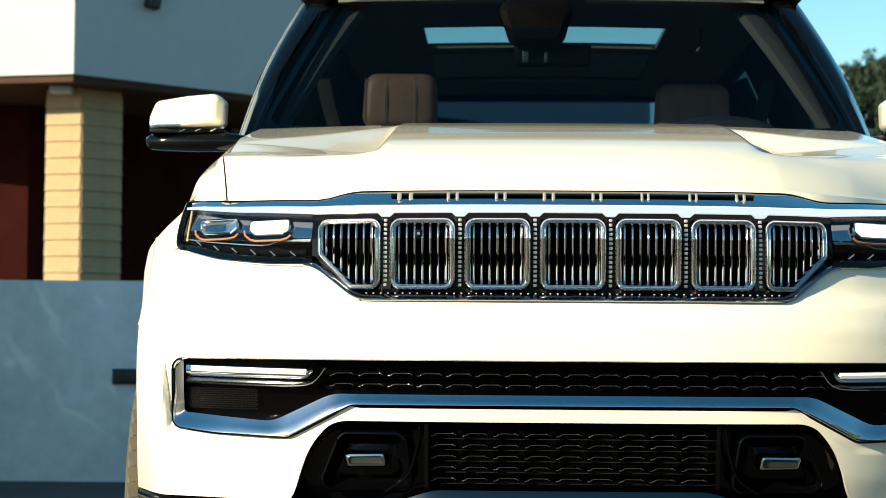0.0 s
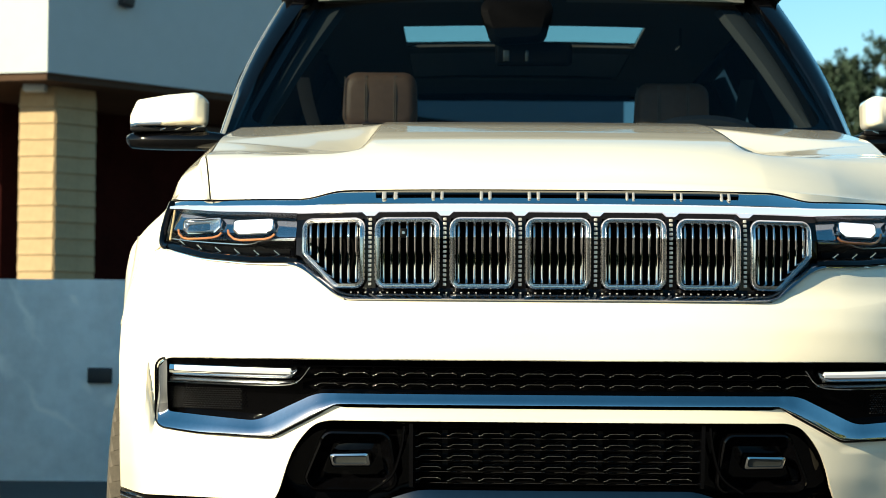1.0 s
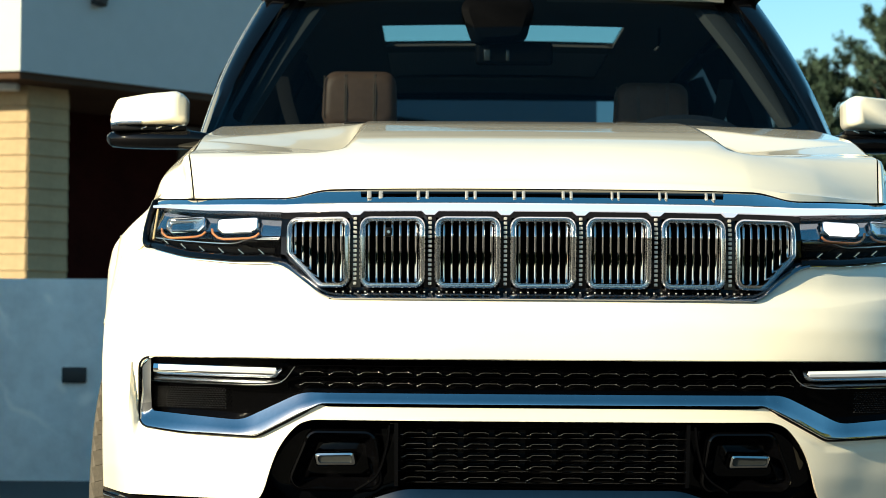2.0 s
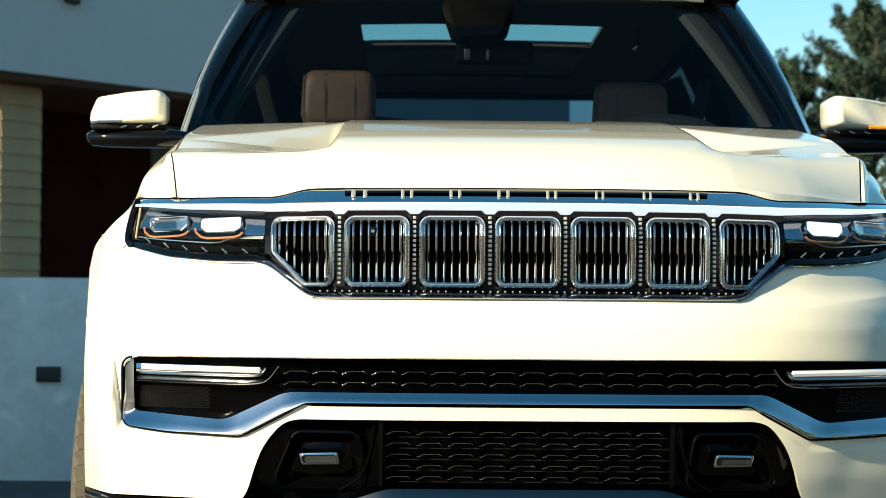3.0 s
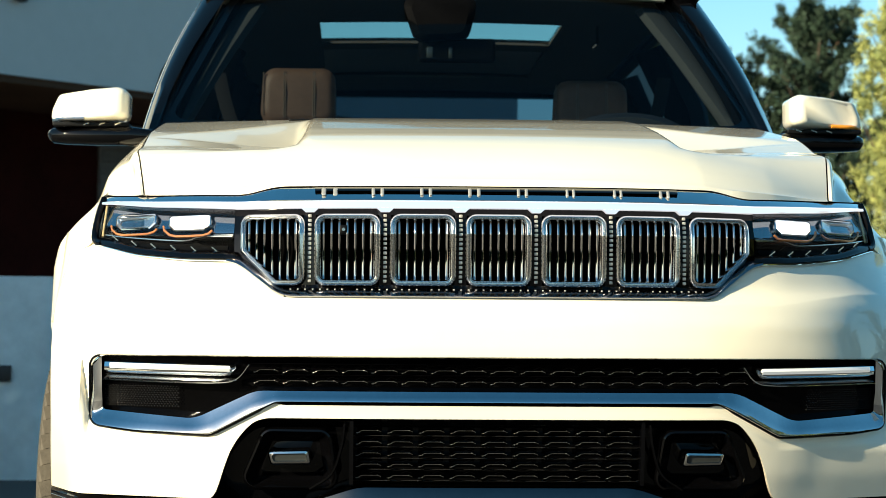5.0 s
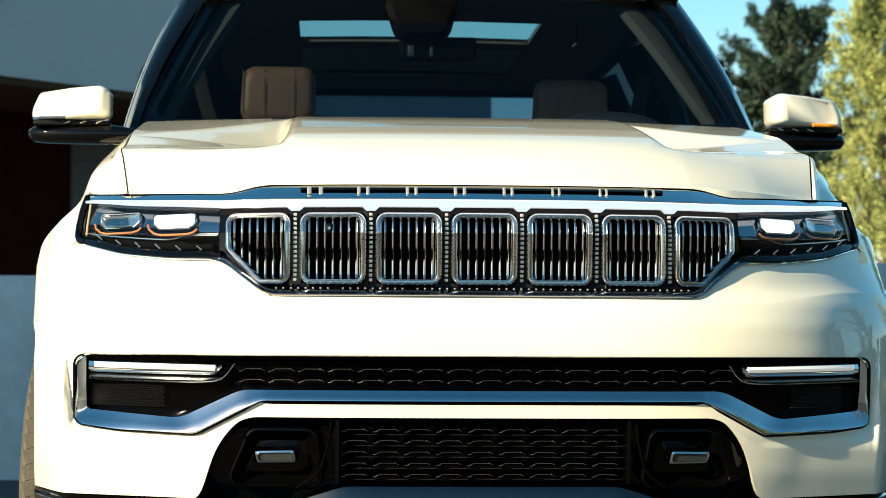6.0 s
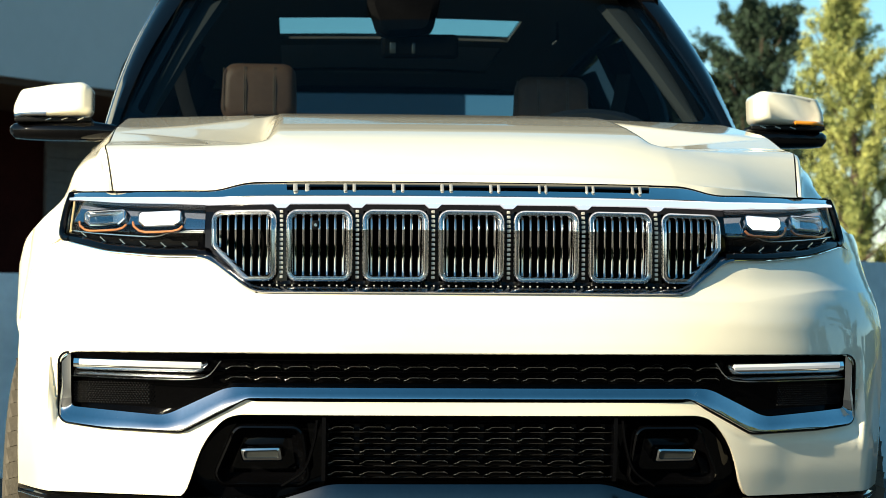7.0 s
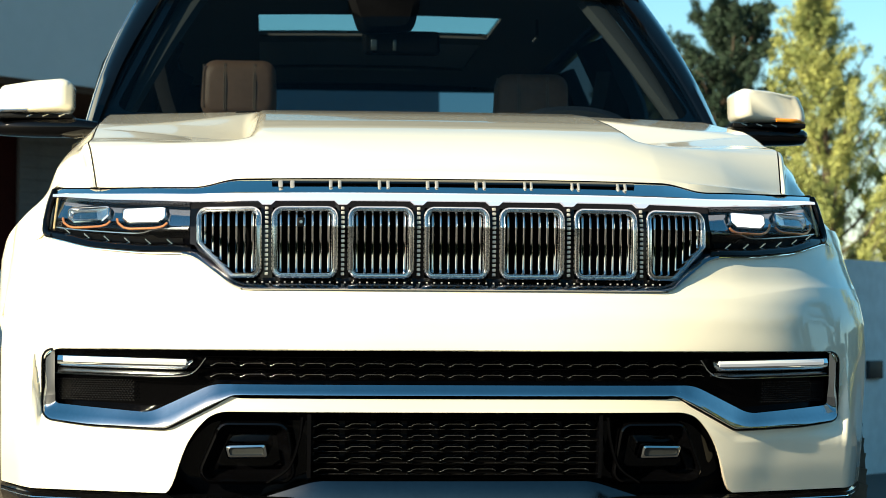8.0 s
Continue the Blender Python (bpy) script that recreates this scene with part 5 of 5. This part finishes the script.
# door mirrors
for s in (-1, 1):
    slide = Vector((-0.017 if s > 0 else 0.0, 0, 0))
    bm = bmesh.new()
    outline = [(0.928, 1.425), (1.10, 1.424), (1.152, 1.427), (1.147, 1.460), (1.128, 1.500), (1.03, 1.511), (0.950, 1.514), (0.926, 1.502)]
    rows = []
    dome = [(0.45 + 0.55 * math.sin(radians(a)) ** 0.42, 0.010 - 0.042 * math.cos(radians(a)) ** 0.9) for a in (6, 18, 30, 42, 54, 66, 76, 84, 89.9)] + [(1.0, 0.10), (0.96, 0.115)]
    for k, off in dome:
        rows.append([(s * (1.035 + (x - 1.035) * k), 1.50 + off + 0.42 * (x - 1.03), 1.467 + (z - 1.467) * (0.3 + 0.7 * k)) for x, z in rounded(outline, 0.020, 8)])
    vv = grid(bm, rows, close=True)
    cap(bm, vv[0])
    cap(bm, vv[-1])
    bmesh.ops.translate(bm, verts=bm.verts, vec=slide)
    cap_ob = part("door_mirror", bm, PAINT, car, "pearl white door mirror cap", 60)
    bm = bmesh.new()
    rows = []
    for x, z0, z1, d in ((0.86, 1.362, 1.400, 0.03), (0.925, 1.357, 1.410, 0.05), (1.03, 1.359, 1.409, 0.06), (1.11, 1.363, 1.409, 0.055), (1.145, 1.366, 1.409, 0.045), (1.158, 1.378, 1.402, 0.03), (1.162, 1.386, 1.396, 0.015)):
        yc = 1.55 + 0.25 * (x - 1.03)
        rows.append([(s * x, yc - d * math.copysign(abs(math.cos(a)) ** 0.6, math.cos(a)), (z0 + z1) / 2 + (z1 - z0) / 2 * math.copysign(abs(math.sin(a)) ** 0.7, math.sin(a))) for a in (k * math.tau / 20 for k in range(20))])
    vv = grid(bm, rows, close=True)
    cap(bm, vv[0])
    cap(bm, vv[-1])
    bmesh.ops.translate(bm, verts=bm.verts, vec=slide)
    part("mirror_base", bm, GLOSSBLACK, cap_ob, "gloss black mirror foot", 70)
    bm = bmesh.new()
    box(bm, min(s * 0.93, s * 1.14), max(s * 0.93, s * 1.14), 1.50, 1.60, 1.408, 1.421, 0.003)
    bmesh.ops.translate(bm, verts=bm.verts, vec=slide)
    part("mirror_gap", bm, PLASTIC, cap_ob)
    for k in range(4):
        x = 0.955 + 0.045 * k
        bm = bmesh.new()
        tube(bm, [(s * (x - 0.006), 1.492 + 0.25 * (x - 1.03), 1.417), (s * (x + 0.010), 1.490 + 0.25 * (x - 1.03), 1.411)], 0.002, 5)
        bmesh.ops.translate(bm, verts=bm.verts, vec=slide)
        part("chrome_dash", bm, CHROME, cap_ob)
    bm = bmesh.new()
    tube(bm, [(s * x, 1.476 + 0.25 * (x - 1.03) + 2.2 * max(0, x - 1.11) ** 1.2, 1.428) for x in across(1.05, 1.142, 6)], 0.0055, 8)
    bmesh.ops.translate(bm, verts=bm.verts, vec=slide)
    part("indicator", bm, AMBERLIT if s > 0 else SATIN, cap_ob, "amber indicator strip" if s > 0 else "clear indicator strip")


# ---- the house and garden walls ----
def prism(bm, plan, z0, z1):
    a, b = [bm.verts.new((x, y, z0)) for x, y in plan], [bm.verts.new((x, y, z1)) for x, y in plan]
    cap(bm, a)
    cap(bm, b)
    for i in range(len(a)):
        j = (i + 1) % len(a)
        bm.faces.new((a[i], a[j], b[j], b[i]))
    return bm


house = thing("house", "modern white stucco house with deep overhanging upper storey", "house", (-4, 16, 0))
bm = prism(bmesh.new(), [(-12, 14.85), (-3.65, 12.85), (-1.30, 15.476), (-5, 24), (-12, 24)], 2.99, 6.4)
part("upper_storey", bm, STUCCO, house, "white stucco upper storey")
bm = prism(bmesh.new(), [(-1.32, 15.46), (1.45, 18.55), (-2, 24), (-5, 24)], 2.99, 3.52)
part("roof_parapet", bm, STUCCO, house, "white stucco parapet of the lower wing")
bm = prism(bmesh.new(), [(-12, 14.88), (-3.66, 12.88), (1.40, 18.53), (-2, 23.9), (-12, 23.9)], 2.93, 2.988)
part("soffit", bm, SOFFIT, house, "brown timber soffit")
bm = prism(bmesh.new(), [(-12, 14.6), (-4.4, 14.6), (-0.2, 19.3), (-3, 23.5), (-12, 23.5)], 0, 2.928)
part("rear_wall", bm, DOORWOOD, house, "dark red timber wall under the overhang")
bm = prism(bmesh.new(), [(-3.987, 13.42), (-3.677, 13.34), (-3.397, 13.66), (-3.677, 14.0), (-3.987, 14.0)], 0, 2.927)
column = part("column", bm, SIDING, house, "tan boarded column")
bm = prism(bmesh.new(), [(-2.78, 16.37), (-1.70, 17.58), (-1.75, 17.63), (-2.83, 16.42)], 0, 2.9)
siding = part("siding_panel", bm, GREYBOARD, house, "grey boarded panel beside the door")
bm = bmesh.new()
box(bm, -0.09, 0.09, -0.07, 0.07, -0.06, 0.0, 0.01, pose(-3.83, 13.25, 2.932))
part("soffit_light", bm, STUCCO, house, "small pale box under the soffit")
bm = bmesh.new()
box(bm, -0.06, 0.06, -0.05, 0.05, -0.16, 0.0, 0.02)
lampme = mesh_of("wall_lamp", bm, DARKMETAL)
tagged(place("wall_lamp", lampme, None, m=pose(-3.08, 13.40, 3.765, 0, 12, 48)), "small dark wall lamp on the stucco", "wall lamp")
for length, ang, ox, oy in ((0.320, -14.5, -3.987, 13.42), (0.425, 48.8, -3.677, 13.34)):
    bm = bmesh.new()
    rows = [[(x, y, z) for y, z in ((0.0, 0.0), (-0.022, 0.002), (-0.020, 0.008), (-0.008, 0.134), (0.0, 0.136))] for x in (0.0, length)]
    vv = grid(bm, rows)
    cap(bm, vv[0])
    cap(bm, vv[-1])
    me = mesh_of("board", bm, SIDING)
    for k in range(21):
        place("board", me, column, m=pose(ox, oy, 0.138 * k, 0, 0, ang))
bm = bmesh.new()
vv = grid(bm, [[(x, y, z) for y, z in ((0.0, 0.0), (-0.020, 0.002), (-0.018, 0.008), (-0.007, 0.116), (0.0, 0.118))] for x in (0.0, 1.62)])
cap(bm, vv[0])
cap(bm, vv[-1])
me = mesh_of("board", bm, GREYBOARD)
for k in range(24):
    place("board", me, siding, m=pose(-2.78, 16.37, 0.12 * k, 0, 0, 48.2))

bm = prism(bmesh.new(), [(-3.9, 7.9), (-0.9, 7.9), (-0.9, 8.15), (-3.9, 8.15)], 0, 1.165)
solid("garden_wall", bm, STREAKED, "low grey rendered garden wall with faint pale streaks", "garden wall", kind="structure")
bm = bmesh.new()
box(bm, -2.395, -2.255, 7.87, 7.898, 0.565, 0.655, 0.006)
solid("wall_light", bm, DARKMETAL, "small dark step light set in the garden wall", "wall light")
# unseen wall, added only to keep the sun off the garden wall
bm = prism(bmesh.new(), [(-4.15, 2.2), (-3.9, 2.2), (-3.9, 8.15), (-4.15, 8.15)], 0, 2.2)
solid("shade_wall", bm, CONCRETE, "unseen grey wall added to shade the garden wall", "garden wall", kind="structure")
bm = prism(bmesh.new(), [(1.62, 6.44), (12.6, 17.64), (12.42, 17.82), (1.44, 6.62)], 0, 1.265)
solid("garden_wall", bm, CONCRETE, "low grey rendered garden wall under the trees", "garden wall", kind="structure")
bm = bmesh.new()
box(bm, -0.03, 0.14, -0.028, -0.002, 0.565, 0.672, 0.006, pose(3.16, 8.01, 0, 0, 0, 45.6))
solid("wall_light", bm, DARKMETAL, "small dark step light set in the shaded garden wall", "wall light")


# ---- trees ----
def tree(x, y, height, width, low, leaf, leaves, seed, label, conic, size=0.09, steep=0.9, limbs=None, lean=0.0):
    """A tapered trunk, rising limbs and twigs, and leaves strewn along the twigs."""
    rng, nprng = random.Random(seed), np.random.default_rng(seed)
    top = thing("tree", label, "tree", (x, y, 0), group="trees beyond the garden wall")
    bm = bmesh.new()
    bend = [rng.uniform(-0.06, 0.06) * width for _ in range(9)]

    def stem(h):
        k = 8 * h / height
        return Vector((x + lean * (h / height) ** 1.5 + float(np.interp(k, range(9), bend)), y + float(np.interp(k, range(9), bend[::-1])), h))

    tube(bm, [stem(height * 0.97 * k / 8) for k in range(9)], [0.020 * height * (1 - 0.94 * k / 8) for k in range(9)], 7)
    twigs, count = [], limbs or int(24 + 4 * height)
    for k in range(count):
        t = (k + rng.random()) / count
        h = low + (height - low) * 0.95 * t
        round_crown = math.sin(math.pi * min(1, 0.15 + 0.82 * t)) ** 0.8
        reach = width * (conic * (1 - t) ** 0.8 + (1 - conic) * round_crown + 0.06) * rng.uniform(0.55, 1.12)
        a = k * 2.4 + rng.uniform(-0.5, 0.5)
        rise = steep * rng.uniform(0.6, 1.25)
        root = stem(max(0.2, h - 0.45 * rise * reach))
        tip = Vector((root.x + reach * math.cos(a), root.y + reach * math.sin(a), root.z + rise * reach))
        mid = (root + tip) / 2 + Vector((rng.uniform(-0.08, 0.08), rng.uniform(-0.08, 0.08), -0.10)) * reach
        line = spline([root, mid, tip], 4)
        tube(bm, line, [0.0045 * height * (1 - 0.09 * i) for i in range(len(line))], 4)
        for _ in range(7):
            q = rng.uniform(0.25, 1.0)
            base = line[min(len(line) - 1, int(q * len(line)))]
            way = (tip - root).normalized() * 0.7 + Vector((rng.gauss(0, 0.55), rng.gauss(0, 0.55), rng.uniform(0.1, 0.9)))
            twigs.append((base, way.normalized() * rng.uniform(0.22, 0.55) * (0.35 + 0.3 * width), rng.uniform(0.5, 1.5)))
    twigs += [(stem(height * 0.93), Vector((0, 0, 0.09 * height)), 1.5)]
    part("trunk", bm, BARK, top, "grey-brown trunk and limbs")
    share = np.array([s for _, _, s in twigs])
    pick = nprng.choice(len(twigs), leaves, p=share / share.sum())
    base, way = np.array([b for b, _, _ in twigs])[pick], np.array([w for _, w, _ in twigs])[pick]
    along = nprng.uniform(-0.1, 1.05, (leaves, 1))
    loose = 0.05 + 0.24 * np.linalg.norm(way, axis=1)[:, None] * (1.15 - 0.7 * along)
    p = base + way * along + nprng.normal(0, 0.55, (leaves, 3)) * loose
    d1 = nprng.normal(0, 1, (leaves, 3)) + way * 2
    d1 /= np.linalg.norm(d1, axis=1)[:, None]
    d2 = nprng.normal(0, 1, (leaves, 3))
    d2 -= (d2 * d1).sum(1)[:, None] * d1
    d2 /= np.linalg.norm(d2, axis=1)[:, None]
    s = size * nprng.uniform(0.55, 1.45, (leaves, 1))
    verts = np.stack([p - d1 * s, p + d2 * s * 0.4, p + d1 * s, p - d2 * s * 0.4], 1).reshape(-1, 3)
    me = bpy.data.meshes.new("crown")
    me.from_pydata(verts.tolist(), [], np.arange(4 * leaves).reshape(-1, 4).tolist())
    me.materials.append(leaf)
    place("crown", me, top, "crown of many small leaves")["kind"] = "stuff"
    return top


tree(10.9, 60, 9.4, 2.3, 0.4, LEAFDARK, 80000, 21, "dark green tree with rounded crown", 0.15, 0.075, 0.9, 100)
tree(13.75, 60, 11.2, 2.9, 0.4, LEAFDARK, 110000, 3, "tall dark green tree with airy crown", 0.2, 0.075, 0.95, 120)
tree(11.75, 41, 8.9, 1.9, 0.2, LEAFGOLD, 130000, 5, "slender tree with golden sunlit leaves", 0.75, 0.034, 1.3, 95, -0.35)
tree(14.1, 42, 7.4, 1.7, 0.2, LEAFGOLD, 42000, 8, "golden-leaved tree beyond the wall", 0.6, 0.05, 1.2, 70)
tree(10.4, 47, 4.4, 1.6, 0.2, LEAFGOLD, 30000, 9, "low golden-green shrubby tree beyond the wall", 0.3, 0.06, 0.9)
tree(17.5, 40, 7.2, 1.8, 0.5, LEAFGOLD, 10000, 12, "golden-leaved tree beyond the wall", 0.3, 0.09)
tree(17.0, 26, 7.5, 2.2, 0.8, LEAFDARK, 9000, 14, "dark green tree beside the drive", 0.2, 0.13)
tree(16.0, 16, 7.0, 2.2, 0.8, LEAFGOLD, 8000, 15, "golden-leaved tree beside the drive", 0.3, 0.12)
tree(17.5, 7, 7.6, 2.4, 0.8, LEAFDARK, 8000, 16, "dark green tree beside the drive", 0.2, 0.14)

# nearer trees along the drive's far side, seen in the paint's reflections
for tx, ty, th, tw, leaf, seed, label in ((18.5, 1.5, 7.0, 2.6, LEAFDARK, 31, "dark green tree beside the drive"), (17.5, -2.5, 6.4, 2.4, LEAFDARK, 34, "broad dark green tree beside the drive"),
                                          (18.0, -6.5, 7.4, 2.6, LEAFGOLD, 32, "golden-leaved tree beside the drive"), (16.5, -9.5, 5.0, 2.2, LEAFDARK, 35, "low dark green tree beside the drive"),
                                          (17.0, -13.5, 7.8, 3.0, LEAFDARK, 33, "dark green tree beside the drive"), (14.0, -17.5, 8.0, 3.2, LEAFDARK, 36, "tall dark green tree beside the drive")):
    tree(tx, ty, th, tw, 0.3, leaf, 15000, seed, label, 0.2, 0.15, 0.8)

# distant planting closes the view behind and beside the drive
bm = bmesh.new()
rng = random.Random(4)
rows = []
for k in range(220):
    turn = 150 + 272 * k / 219
    a = radians(turn)
    r = 62
    h = 4.05 + rng.uniform(-0.12, 0.12) + (1.6 + rng.uniform(-1.0, 1.0)) * min(1, max(0, (turn - 325) / 20))
    rows.append([(r * math.cos(a), r * math.sin(a), 0), ((r - 0.6) * math.cos(a), (r - 0.6) * math.sin(a), h * 0.7), ((r + 0.6) * math.cos(a), (r + 0.6) * math.sin(a), h), ((r + 3) * math.cos(a), (r + 3) * math.sin(a), 0)])
grid(bm, rows)
ob = solid("backdrop", bm, HEDGE, "distant dark hedge line round the drive", "hedge", kind="structure")
